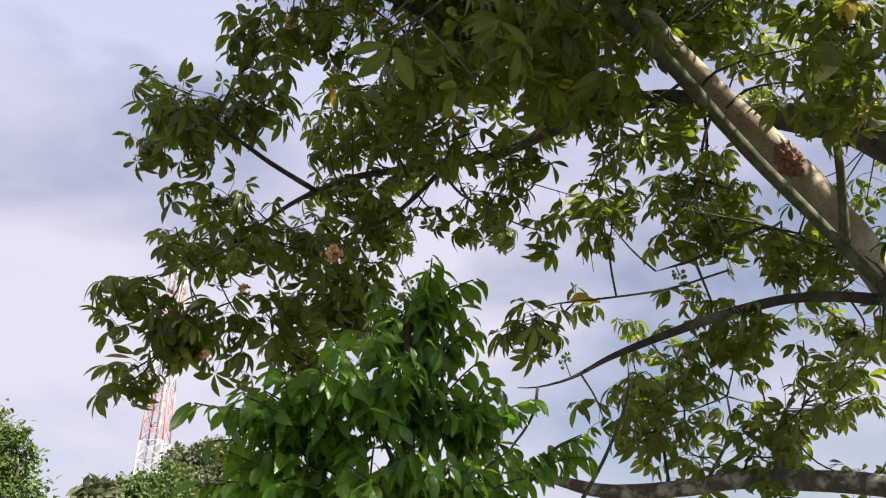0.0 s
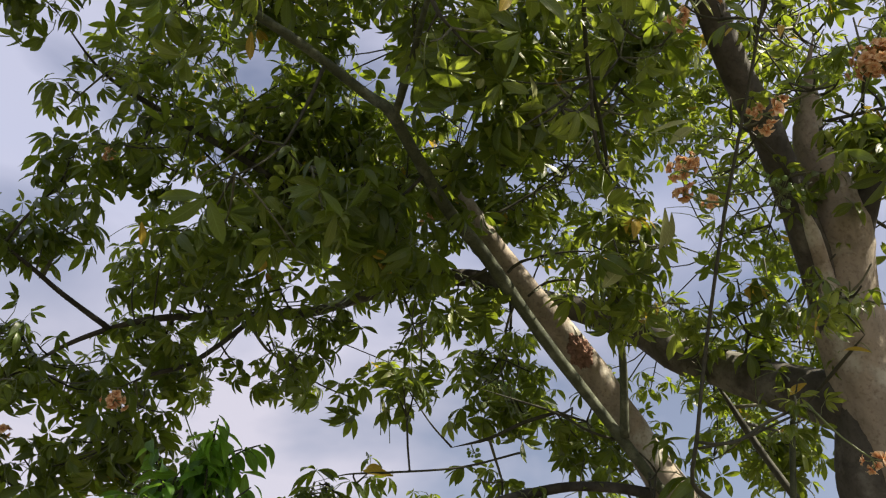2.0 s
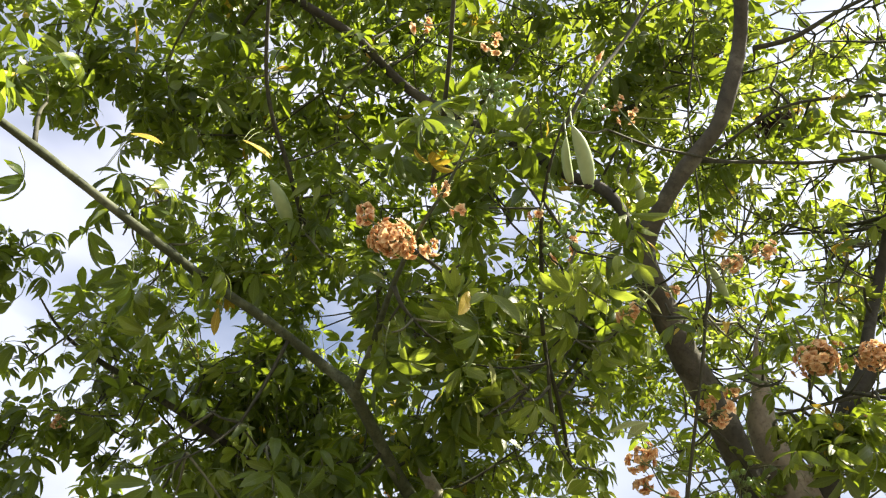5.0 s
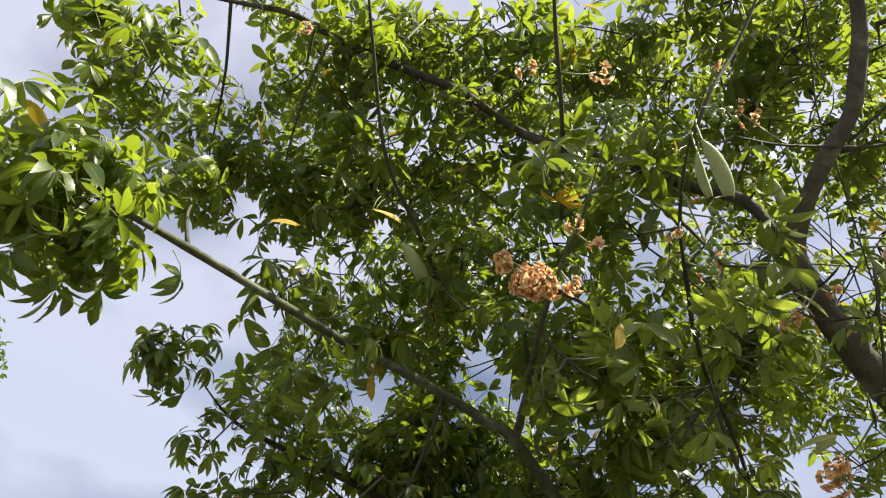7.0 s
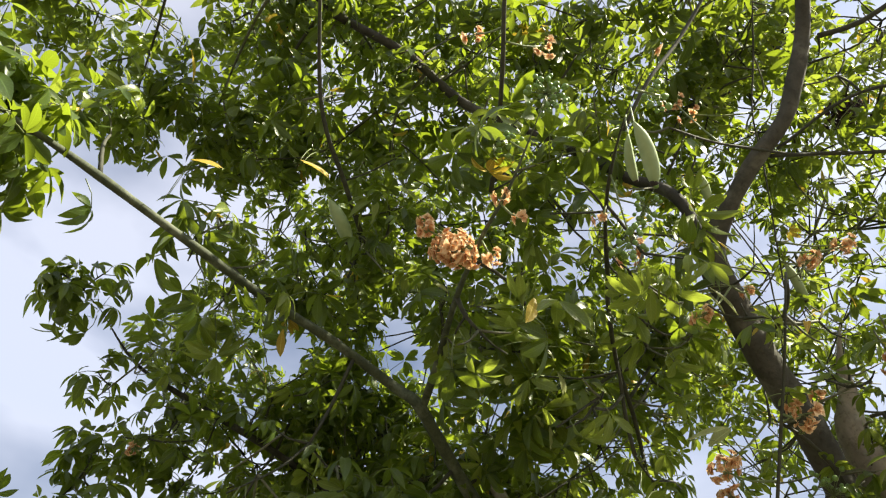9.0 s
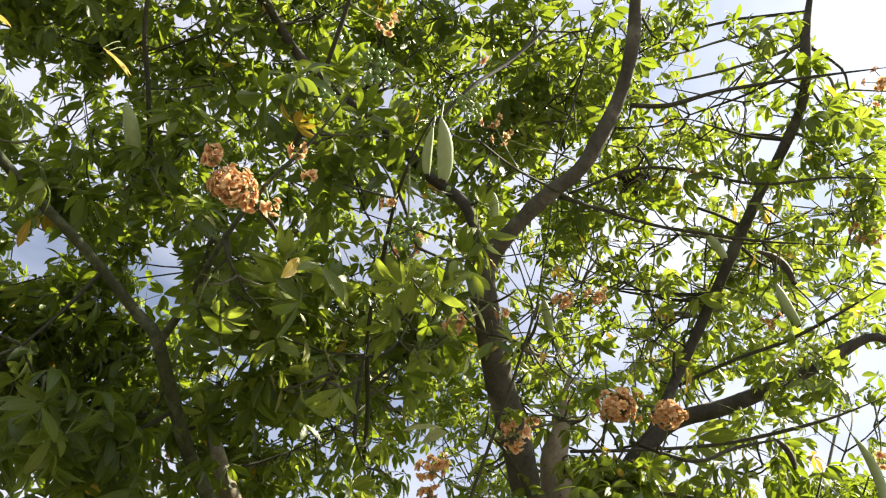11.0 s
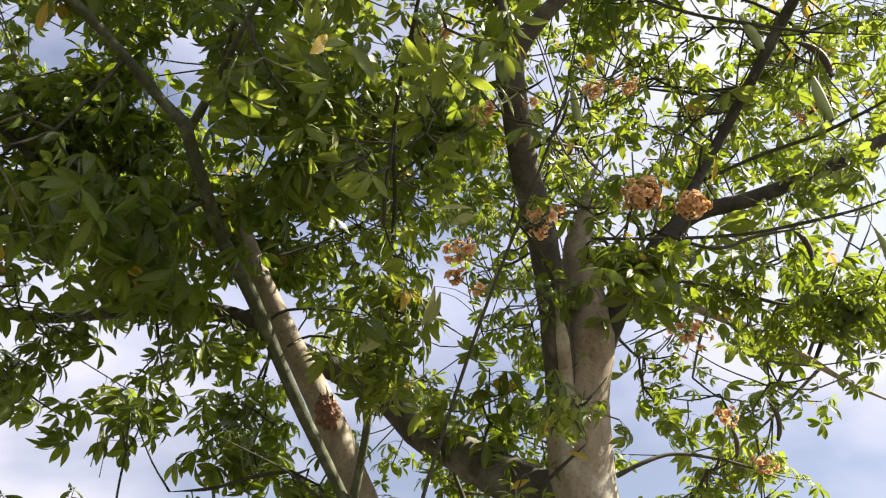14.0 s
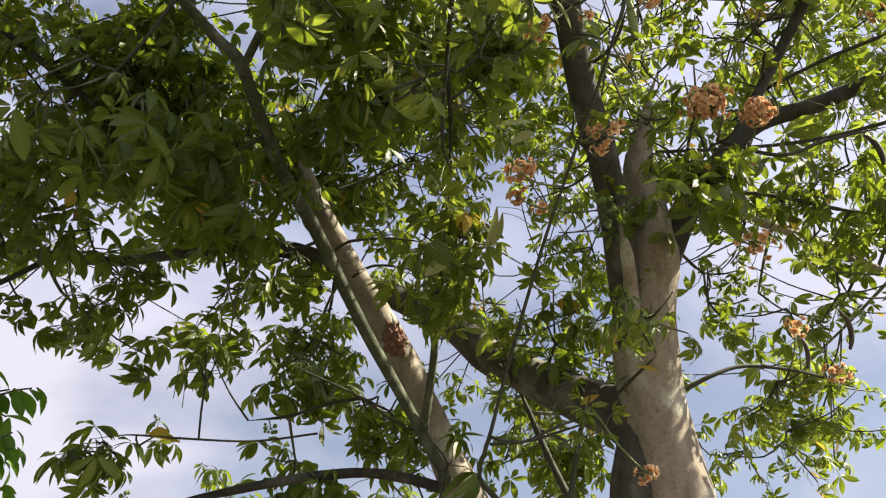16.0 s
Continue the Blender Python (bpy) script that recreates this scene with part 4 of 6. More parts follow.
lobe((2.93, 1.15, 4.16), (0.23, 0.10, 0.10), -66, 39, 4, leaves=5, young_lit=0.4, size=0.7)
lobe((2.17, 1.52, 4.01), (0.13, 0.10, 0.17), -51, 41, 3, leaves=4, young_lit=0.5, size=0.7)
lobe((1.32, 1.69, 4.16), (0.17, 0.20, 0.30), -32, 49, 5, leaves=5, young_lit=0.5, size=0.8)
lobe((2.02, 1.61, 4.49), (0.15, 0.10, 0.26), -47, 48, 3, leaves=5, young_lit=0.5, yellow=0.03, size=0.7)
lobe((0.05, 2.87, 5.53), (0.55, 0.50, 0.45), 3, 52, 8)
lobe((1.26, 2.90, 5.41), (0.46, 0.50, 0.35), -22, 50, 14)
lobe((1.30, 3.21, 4.77), (0.33, 0.40, 0.33), -19, 41, 9)
lobe((3.65, 0.30, 6.14), (0.36, 0.40, 0.36), -84, 52, 6, young_lit=0.3)
lobe((-1.14, 2.06, 5.63), (0.43, 0.45, 0.30), 28, 56, 8)
lobe((2.44, 1.35, 6.59), (0.44, 0.40, 0.32), -58, 59, 6, young_lit=0.3)
lobe((2.89, 3.19, 3.78), (0.44, 0.30, 0.29), -40, 27, 8, leaves=6, size=0.8)
lobe((2.64, 3.62, 3.60), (0.27, 0.30, 0.21), -34, 24, 4, leaves=6, size=0.8)
lobe((2.66, 2.98, 4.49), (0.42, 0.40, 0.46), -41, 35, 7)
lobe((1.69, 3.04, 5.53), (0.41, 0.30, 0.30), -28, 48, 6)
lobe((3.24, 0.81, 6.59), (0.50, 0.40, 0.42), -73, 56, 6, young_lit=0.3)
lobe((1.09, 3.27, 5.59), (0.45, 0.30, 0.37), -16, 49, 7)
lobe((0.10, 3.39, 5.21), (0.28, 0.30, 0.28), 1, 45, 6)
lobe((2.60, 0.95, 6.69), (0.48, 0.40, 0.36), -66, 61, 7, young_lit=0.3)
lobe((3.10, 3.15, 3.54), (0.27, 0.30, 0.20), -43, 23, 4, leaves=6, size=0.8)
lobe((2.88, 3.03, 3.81), (0.18, 0.20, 0.25), -42, 28, 6, leaves=6, size=0.85)
lobe((0.24, 2.21, 4.88), (0.15, 0.25, 0.31), -3, 53, 7, leaves=7)
lobe((0.50, 2.06, 4.46), (0.15, 0.15, 0.09), -9, 50, 3, leaves=5)
lobe((-1.49, 3.76, 4.19), (0.40, 0.30, 0.15), 22, 31, 7, leaves=7)
lobe((-1.05, 3.88, 4.40), (0.21, 0.30, 0.21), 16, 33, 4)
lobe((-1.21, 4.11, 3.76), (0.41, 0.35, 0.12), 17, 25, 6, leaves=7)
lobe((-1.77, 4.15, 3.24), (0.19, 0.25, 0.14), 24, 18, 3)
lobe((-1.02, 4.41, 2.86), (0.39, 0.40, 0.22), 14, 14, 5, leaves=7)
lobe((-1.36, 4.25, 3.07), (0.30, 0.35, 0.19), 19, 16, 6, leaves=7)
lobe((-0.64, 4.54, 3.32), (0.35, 0.35, 0.16), 9, 19, 6)
lobe((1.90, 3.92, 3.08), (0.43, 0.40, 0.30), -24, 17, 4, leaves=6, size=0.7)
lobe((1.91, 4.27, 2.69), (0.45, 0.40, 0.27), -22, 11, 4, leaves=6, size=0.66)
lobe((1.74, 4.51, 2.39), (0.67, 0.40, 0.19), -20, 8, 4, leaves=5, size=0.66)
lobe((1.18, 1.58, 6.34), (0.54, 0.50, 0.25), -33, 67, 7, young_lit=0.3, yellow=0.02)
lobe((2.05, 1.34, 6.13), (0.54, 0.50, 0.36), -54, 61, 20, young_lit=0.45, yellow=0.03, size=0.75)
lobe((1.80, 1.54, 5.69), (0.33, 0.40, 0.26), -46, 59, 10, young_lit=0.45, yellow=0.03, size=0.75)
lobe((2.68, 0.93, 5.92), (0.25, 0.40, 0.29), -68, 57, 9, young_lit=0.45, yellow=0.03, size=0.75)
lobe((2.69, 1.92, 5.50), (0.47, 0.50, 0.39), -52, 49, 11, young_lit=0.5, yellow=0.04, size=0.75)
lobe((3.17, 1.37, 5.41), (0.32, 0.50, 0.36), -64, 47, 9, young_lit=0.5, yellow=0.04, size=0.75)
lobe((3.14, 1.79, 4.93), (0.38, 0.40, 0.24), -58, 41, 5, young_lit=0.5, yellow=0.04, size=0.72)
lobe((-0.82, 2.18, 5.86), (0.52, 0.50, 0.29), 22, 59, 7)
lobe((0.56, 2.82, 5.24), (0.49, 0.50, 0.36), -9, 49, 5)
lobe((1.60, 3.16, 4.55), (0.53, 0.50, 0.33), -25, 37, 4)
lobe((1.70, 2.44, 4.64), (0.24, 0.40, 0.33), -32, 43, 7, young_lit=0.4)
lobe((3.11, 1.03, 5.12), (0.49, 0.40, 0.26), -69, 47, 12, young_lit=0.5, yellow=0.03, size=0.7)
lobe((2.84, 1.45, 4.90), (0.41, 0.40, 0.25), -61, 46, 10, young_lit=0.5, yellow=0.03, size=0.7)
lobe((3.41, 1.06, 4.51), (0.35, 0.40, 0.31), -71, 39, 7, leaves=6, young_lit=0.4, yellow=0.03, size=0.7)
lobe((3.45, 1.48, 3.87), (0.33, 0.35, 0.20), -65, 30, 16, size=0.6)
lobe((3.07, 1.87, 4.10), (0.30, 0.35, 0.18), -56, 34, 6, leaves=6, young_lit=0.4, yellow=0.03, size=0.66)
lobe((3.71, 2.05, 3.79), (0.49, 0.40, 0.18), -59, 26, 6, leaves=5, young_lit=0.4, size=0.6)
lobe((3.23, 0.48, 5.41), (0.27, 0.40, 0.24), -80, 50, 8)
lobe((3.28, 2.38, 4.10), (0.26, 0.40, 0.36), -52, 31, 4, leaves=5, young_lit=0.3, size=0.62)
lobe((0.72, 1.57, 3.95), (0.15, 0.12, 0.11), -20, 51, 5, leaves=6, young_lit=0.8, near=True, hang=0.7)
lobe((0.97, 1.87, 3.71), (0.18, 0.15, 0.13), -24, 42, 5, leaves=6, young_lit=0.8, near=True, hang=0.8)
lobe((1.17, 1.43, 4.01), (0.21, 0.15, 0.13), -35, 50, 5, leaves=6, young_lit=0.8, yellow=0.05, near=True, size=0.8, hang=0.6)
lobe((0.64, 1.83, 3.94), (0.17, 0.15, 0.13), -16, 47, 4, leaves=6, young_lit=0.3, near=True, hang=0.5)
lobe((1.59, 2.45, 3.71), (0.18, 0.20, 0.25), -30, 34, 9, leaves=7, young_lit=0.8, size=0.68, hang=0.5)
lobe((1.74, 2.66, 3.52), (0.23, 0.25, 0.28), -31, 29, 9, young_lit=0.7, yellow=0.03, size=0.66, hang=0.4)
lobe((2.40, 2.96, 3.42), (0.35, 0.30, 0.19), -37, 24, 5, leaves=7, young_lit=0.3)
lobe((1.28, 3.76, 4.07), (0.26, 0.30, 0.23), -17, 30, 4)
lobe((2.52, 3.15, 3.84), (0.35, 0.30, 0.35), -37, 28, 6, young_lit=0.3)
lobe((3.00, 2.32, 3.71), (0.23, 0.30, 0.30), -50, 28, 5, leaves=6, young_lit=0.35, size=0.66)
lobe((3.25, 2.35, 3.27), (0.30, 0.30, 0.17), -52, 21, 4, leaves=6, young_lit=0.4, size=0.66)
lobe((2.16, 2.10, 3.23), (0.11, 0.10, 0.14), -43, 27, 3, leaves=6, young_lit=0.7, yellow=0.03, size=0.6)
lobe((2.59, 1.90, 3.93), (0.31, 0.30, 0.25), -51, 34, 8, leaves=7, young_lit=0.5, yellow=0.03, size=0.72)
lobe((3.01, 1.88, 3.98), (0.20, 0.30, 0.24), -56, 32, 4, leaves=7, young_lit=0.5, yellow=0.03, size=0.72)
lobe((0.29, 1.76, 6.06), (0.44, 0.40, 0.20), -6, 66, 6)
lobe((-0.71, 1.76, 6.13), (0.27, 0.30, 0.15), 24, 66, 4)
lobe((2.07, 1.95, 3.19), (0.17, 0.12, 0.13), -44, 27, 4, leaves=6, young_lit=0.5, yellow=0.02, size=0.6)
lobe((2.13, 2.38, 2.89), (0.17, 0.12, 0.11), -39, 20, 3, leaves=6, young_lit=0.5, yellow=0.03, size=0.6)
lobe((2.29, 2.73, 3.51), (0.29, 0.30, 0.23), -38, 26, 5, leaves=7, young_lit=0.3)
lobe((0.67, 3.05, 6.32), (1.04, 0.50, 0.68), -10, 55, 17)
lobe((1.97, 3.18, 5.71), (0.87, 0.50, 0.79), -30, 46, 26, young_lit=0.2)
lobe((0.47, 4.01, 5.16), (0.97, 0.50, 0.58), -5, 39, 20)
lobe((2.84, 2.73, 5.25), (0.57, 0.50, 0.76), -44, 41, 16, young_lit=0.4, yellow=0.02)
lobe((2.80, 1.89, 4.41), (0.37, 0.30, 0.28), -54, 38, 8, leaves=7, young_lit=0.5, yellow=0.03, size=0.72)
lobe((2.04, 2.20, 6.46), (0.68, 0.50, 0.60), -40, 57, 16, young_lit=0.4, yellow=0.02)
lobe((0.35, 1.60, 5.58), (0.39, 0.30, 0.18), -8, 66, 5)
lobe((1.03, 1.56, 5.12), (0.31, 0.30, 0.18), -29, 60, 4, young_lit=0.3)
lobe((-0.27, 1.52, 5.96), (0.32, 0.30, 0.18), 13, 69, 5)
lobe((1.83, 3.23, 3.76), (0.37, 0.25, 0.17), -27, 28, 5)
lobe((1.67, 2.93, 3.56), (0.24, 0.20, 0.16), -27, 28, 7, young_lit=0.6, size=0.68, hang=0.3)
lobe((2.10, 3.01, 3.46), (0.21, 0.20, 0.17), -33, 25, 4, young_lit=0.4)
lobe((1.37, 3.08, 3.74), (0.18, 0.20, 0.14), -22, 31, 3)
lobe((1.41, 1.71, 6.44), (0.60, 0.50, 0.41), -36, 64, 14, young_lit=0.4, yellow=0.02)
lobe((1.02, 3.25, 3.83), (0.21, 0.20, 0.14), -15, 31, 3)
lobe((1.50, 1.58, 4.03), (0.15, 0.10, 0.14), -40, 45, 4, leaves=6, young_lit=0.6, yellow=0.03, size=0.62)
lobe((1.82, 1.88, 3.84), (0.17, 0.10, 0.18), -41, 38, 4, leaves=6, young_lit=0.6, yellow=0.03, size=0.62)
lobe((2.28, 1.60, 3.82), (0.19, 0.20, 0.20), -52, 36, 5, leaves=6, young_lit=0.5, yellow=0.03, size=0.66)
lobe((0.27, 3.70, 3.87), (0.58, 0.30, 0.17), -3, 30, 6)
lobe((-0.75, 1.41, 6.27), (0.34, 0.30, 0.10), 29, 70, 4)
lobe((-1.05, 1.81, 4.99), (0.22, 0.20, 0.17), 31, 56, 4)
lobe((2.76, 1.43, 5.45), (0.41, 0.40, 0.34), -60, 50, 9, young_lit=0.45, yellow=0.02, size=0.75)
lobe((3.16, 1.17, 5.50), (0.27, 0.40, 0.32), -67, 49, 6, young_lit=0.45, yellow=0.02, size=0.75)
lobe((1.90, 1.68, 3.83), (0.15, 0.10, 0.07), -45, 40, 4, leaves=6, young_lit=0.6, yellow=0.02, size=0.55)
lobe((2.03, 1.76, 3.74), (0.09, 0.08, 0.07), -46, 37, 2, leaves=6, young_lit=0.6, size=0.5)
lobe((2.24, 1.64, 3.64), (0.15, 0.10, 0.13), -51, 35, 5, leaves=6, young_lit=0.5, yellow=0.02, size=0.6)
lobe((2.03, 1.09, 6.14), (0.58, 0.50, 0.42), -58, 64, 16, young_lit=0.4, yellow=0.02, size=0.78)
lobe((2.85, 0.86, 5.86), (0.43, 0.50, 0.47), -71, 55, 10, young_lit=0.4, yellow=0.02, size=0.78)
lobe((2.97, 0.39, 6.11), (0.26, 0.30, 0.22), -80, 57, 5, young_lit=0.3, size=0.78)
lobe((2.52, 1.49, 5.71), (0.35, 0.40, 0.21), -57, 54, 6, young_lit=0.4, size=0.78)
lobe((1.13, 1.21, 5.86), (0.41, 0.30, 0.28), -38, 69, 9)
lobe((1.63, 0.86, 5.69), (0.46, 0.30, 0.26), -58, 66, 12)
lobe((2.08, 0.63, 5.66), (0.31, 0.30, 0.25), -70, 63, 8)
lobe((2.13, 1.00, 5.30), (0.26, 0.30, 0.30), -62, 58, 8)
lobe((1.80, 1.29, 5.72), (0.35, 0.30, 0.29), -51, 62, 9)
lobe((2.69, 0.39, 5.58), (0.25, 0.30, 0.43), -79, 56, 8)
lobe((2.35, 1.13, 5.12), (0.27, 0.30, 0.21), -61, 53, 6)
lobe((2.64, 0.87, 5.38), (0.24, 0.25, 0.24), -69, 54, 4)
lobe((2.20, 1.73, 3.60), (0.20, 0.20, 0.24), -49, 34, 5)
# unseen leaf lobes added out of view to cast shade on the low boughs
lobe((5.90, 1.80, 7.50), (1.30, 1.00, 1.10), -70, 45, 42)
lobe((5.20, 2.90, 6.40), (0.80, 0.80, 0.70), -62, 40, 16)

under("foliage", foliage.mesh("foliage", [LEAF, STALK, LEAF_YELLOW, LEAF_YOUNG_LIT]), tree, "glossy dark green palmate leaves with a few yellow ones")["kind"] = "stuff"
under("twig", mesh_of("twig", twig_v, twig_f, [TWIG, TWIG_PALE], twig_slot), tree, "thin dark leafy twigs")["kind"] = "stuff"
for ob in tree.children:
    if ob.name in ("foliage", "twig"):
        ob.location = -BASE


# ---- flowers, buds and pods of the tree ----
def petal(size, width, curl, r):
    """One blunt petal along +y, cupped, ruffled along its rim and curling back at the tip."""
    v, f, g = [], [], []
    rows, cols = 5, 4
    for i in range(rows + 1):
        u = i / rows
        w = 0.5 * width * (0.3 + 0.7 * math.sin(0.5 * math.pi * min(1.0, u / 0.62))) * math.sqrt(max(0.10, 1 - max(0.0, (u - 0.62) / 0.38) ** 2.4))
        for j in range(cols + 1):
            q = 2 * j / cols - 1
            ruffle = 0.16 * size * u * u * math.sin(3.1 * q + 6 * r.random()) * abs(q)
            v.append((w * q, size * (u - 0.06 * q * q * u), 0.35 * w * q * q - curl * size * u ** 3 + ruffle))
            g.append((q, u, 0))
    for i in range(rows):
        for j in range(cols):
            o = i * (cols + 1) + j
            f.append((o, o + 1, o + cols + 2, o + cols + 1))
    return np.array(v), f, np.array(g, float)


def petal_flower(seed):
    """A small blown flower: two whorls of blunt ruffled petals round a short tuft of stamens."""
    r = np.random.default_rng(seed)
    verts, faces, blade = np.zeros((0, 3)), [], np.zeros((0, 3))
    for k in range(9):
        outer = k < 5
        size = (0.026 if outer else 0.020) * r.uniform(0.85, 1.15)
        v, f, g = petal(size, size * r.uniform(0.8, 1.05), r.uniform(0.1, 0.6), r)
        lift = r.uniform(15, 50) if outer else r.uniform(50, 80)
        m = np.array(Euler((radians(lift), radians(r.normal(0, 14)), radians((72 * k if outer else 90 * k + 40) + r.normal(0, 12)))).to_matrix())
        faces += [tuple(i + len(verts) for i in q) for q in f]
        verts, blade = np.vstack([verts, (v + [0, 0.002, 0]) @ m.T]), np.vstack([blade, g])
    for k in range(5):
        ang = radians(72 * k + 36)
        out = r.uniform(0.5, 1.2)
        tv, tf = tube([(0, 0, 0, 0.0010), (0.004 * out * math.cos(ang), 0.004 * out * math.sin(ang), 0.010, 0.0008), (0.007 * out * math.cos(ang), 0.007 * out * math.sin(ang), 0.017, 0.0014)], 3)
        faces += [tuple(i + len(verts) for i in q) for q in tf]
        verts, blade = np.vstack([verts, np.array(tv)]), np.vstack([blade, np.tile((0.0, 0.9, 0.0), (len(tv), 1))])
    return mesh_of("flower", verts, faces, [PETAL], blade=blade)


FLOWERS = [petal_flower(k) for k in range(9)]
DRIED_FLOWERS = []
for me in FLOWERS:
    dry = me.copy()
    dry.materials[0] = DRIED
    DRIED_FLOWERS.append(dry)


def anchor(p):
    """The limb point nearest to p."""
    return crown_points[int(np.argmin(np.linalg.norm(crown_points[:, :3] - p, axis=1)))][:3]


def flower_cluster(center, radius, count, dried=False, size=1.0):
    """A head of flowers on branching stalks, held by a short twig."""
    c, count = np.array(center), int(1.3 * count + 0.5)
    foot = anchor(c)
    away = foot - c
    reach = np.linalg.norm(away)
    foot = c + away / (reach + 1e-9) * min(reach, 0.4)
    v, f = tube(smooth_line([(*foot, 0.005), (*(0.5 * foot + 0.5 * c + [0, 0, -0.02]), 0.004), (*(c + away / (reach + 1e-9) * radius * 0.5), 0.0035)], 0.05), 5)
    spots, spread = [], radius * np.array((rng.uniform(0.95, 1.2), rng.uniform(0.9, 1.1), rng.uniform(0.72, 0.9)))
    for k in range(count):
        z = 1 - 2 * (k + 0.5) / count
        ang = k * 2.399
        way = np.array((math.sqrt(1 - z * z) * math.cos(ang), math.sqrt(1 - z * z) * math.sin(ang), z)) + rng.normal(0, 0.12, 3)
        p = c + way * spread * (rng.uniform(0.62, 1.08) if k % 3 else rng.uniform(0.3, 0.7))
        spots.append((p, way))
        tube(smooth_line([(*(c + away / (reach + 1e-9) * radius * 0.5), 0.0025), (*(0.5 * c + 0.5 * p), 0.002), (*p, 0.002)], 0.05), 4, 0, 0, v, f)
    head = under("inflorescence", mesh_of("flower_stalk", np.array(v) - c, f, [STALK]), tree, "dried dark flower head" if dried else "cluster of peach-coloured flowers")
    head.location = c - BASE
    for p, way in spots:
        ob = under("flower", (DRIED_FLOWERS if dried else FLOWERS)[int(rng.integers(9))], head)
        turn = Vector(way).to_track_quat("Z", "Y").to_matrix().to_4x4()
        ob.matrix_local = Matrix.Translation(Vector(p - c)) @ turn @ Matrix.Rotation(rng.uniform(0, 6.28), 4, "Z") @ Matrix.Scale(0.86 * size * rng.uniform(0.7, 1.2), 4)


def bud_mesh():
    bm = bmesh.new()
    bmesh.ops.create_icosphere(bm, subdivisions=2, radius=0.0105)
    for p in bm.verts:
        p.co.z *= 1.12 if p.co.z > 0 else 1.0
    me = bpy.data.meshes.new("bud")
    bm.to_mesh(me)
    bm.free()
    me.materials.append(BUD)
    me.polygons.foreach_set("use_smooth", np.full(len(me.polygons), True))
    return me


BUD_MESH = bud_mesh()


def bud_cluster(center, radius, count):
    """A panicle of round green buds, each on its own stalk."""
    c = np.array(center)
    foot = anchor(c)
    foot = c + (foot - c) / (np.linalg.norm(foot - c) + 1e-9) * min(0.3, np.linalg.norm(foot - c))
    v, f = tube(smooth_line([(*foot, 0.004), (*(0.5 * foot + 0.5 * c), 0.0035), (*c, 0.003)], 0.05), 5)
    spots = []
    for k in range(count):
        way = rng.normal(0, 1, 3)
        way /= np.linalg.norm(way)
        p = c + way * radius * rng.uniform(0.45, 1.0)
        spots.append((p, way))
        tube([(*c, 0.0015), (*(0.5 * (c + p) + [0, 0, 0.004]), 0.0013), (*p, 0.0018)], 3, 0, 0, v, f)
    head = under("bud_panicle", mesh_of("bud_panicle", np.array(v) - c, f, [STALK]), tree, "bunch of round green flower buds")
    head.location = c - BASE
    for p, way in spots:
        ob = under("bud", BUD_MESH, head)
        ob.matrix_local = Matrix.Translation(Vector(p - c)) @ Vector(way).to_track_quat("Z", "Y").to_matrix().to_4x4() @ Matrix.Scale(rng.uniform(0.7, 1.15), 4)


def pod(top, bottom, width, bend=0.08, dry=False):
    """A hanging seed pod: ribbed, oblong, on a bent stalk, with a dark blunt tip."""
    a, b = np.array(top), np.array(bottom)
    if dry:  # shrivelled pods are slender and bowed
        b, width, bend = b + 0.25 * (b - a), 0.66 * width, 2.2 * bend
    length = np.linalg.norm(b - a)
    side = np.cross(b - a, (0.2, 1, 0.1))
    side /= np.linalg.norm(side)
    profile = (0.16, 0.46, 0.70, 0.85, 0.94, 0.99, 1.0, 0.98, 0.92, 0.80, 0.50)
    line = []
    for k, w in enumerate(profile):
        s = k / (len(profile) - 1)
        q = a + (b - a) * s + side * bend * length * 4 * s * (1 - s)
        line.append((*q, 0.5 * width * w))
    rows = smooth_line(line, length / 24)
    sides = 20
    v, f = tube(rows, sides, 0.05, length)
    for i in range(len(rows)):
        mid = np.mean(v[i * sides:(i + 1) * sides], axis=0)
        for k in range(sides):
            v[i * sides + k] = tuple(mid + (np.array(v[i * sides + k]) - mid) * (1 + 0.035 * math.cos(5 * 2 * math.pi * k / sides)))
    body_faces = len(f)
    fall = (b - a) / length
    cap = [(*(b - fall * 0.05 * length), 0.29 * width), (*(b + fall * 0.015 * length), 0.28 * width), (*(b + fall * 0.035 * length), 0.20 * width), (*(b + fall * 0.035 * length), 0.05 * width)]
    tube(cap, 10, 0.1, 0, v, f)
    cap_faces = len(f)
    foot = anchor(a)
    reach = np.linalg.norm(foot - a)
    foot = a + (foot - a) / (reach + 1e-9) * min(reach, 0.35)
    tube(smooth_line([(*foot, 0.0035), (*(0.5 * (a + foot) + [0, 0, 0.03]), 0.003), (*(a + (b - a) * 0.03), 0.003)], 0.03), 5, 0, 0, v, f)
    index = [0] * body_faces + [2] * (cap_faces - body_faces) + [1] * (len(f) - cap_faces)
    ob = under("pod", mesh_of("pod", np.array(v) - a, f, [POD_DRY if dry else POD, STALK, POD_TIP], index), tree, "dry brown seed pod" if dry else "plump pale green seed pod")
    ob.location = a - BASE


flower_cluster((1.843, 1.832, 3.872), 0.026, 4)
flower_cluster((1.939, 1.787, 3.914), 0.024, 3)
flower_cluster((1.885, 1.853, 3.816), 0.029, 4)
flower_cluster((1.628, 2.041, 3.745), 0.035, 6)
flower_cluster((1.640, 2.118, 3.646), 0.031, 5)
flower_cluster((1.950, 1.507, 4.409), 0.036, 5)
flower_cluster((2.105, 1.437, 4.478), 0.037, 5)
flower_cluster((1.716, 1.656, 4.325), 0.020, 2)
flower_cluster((1.497, 1.689, 4.156), 0.038, 4)
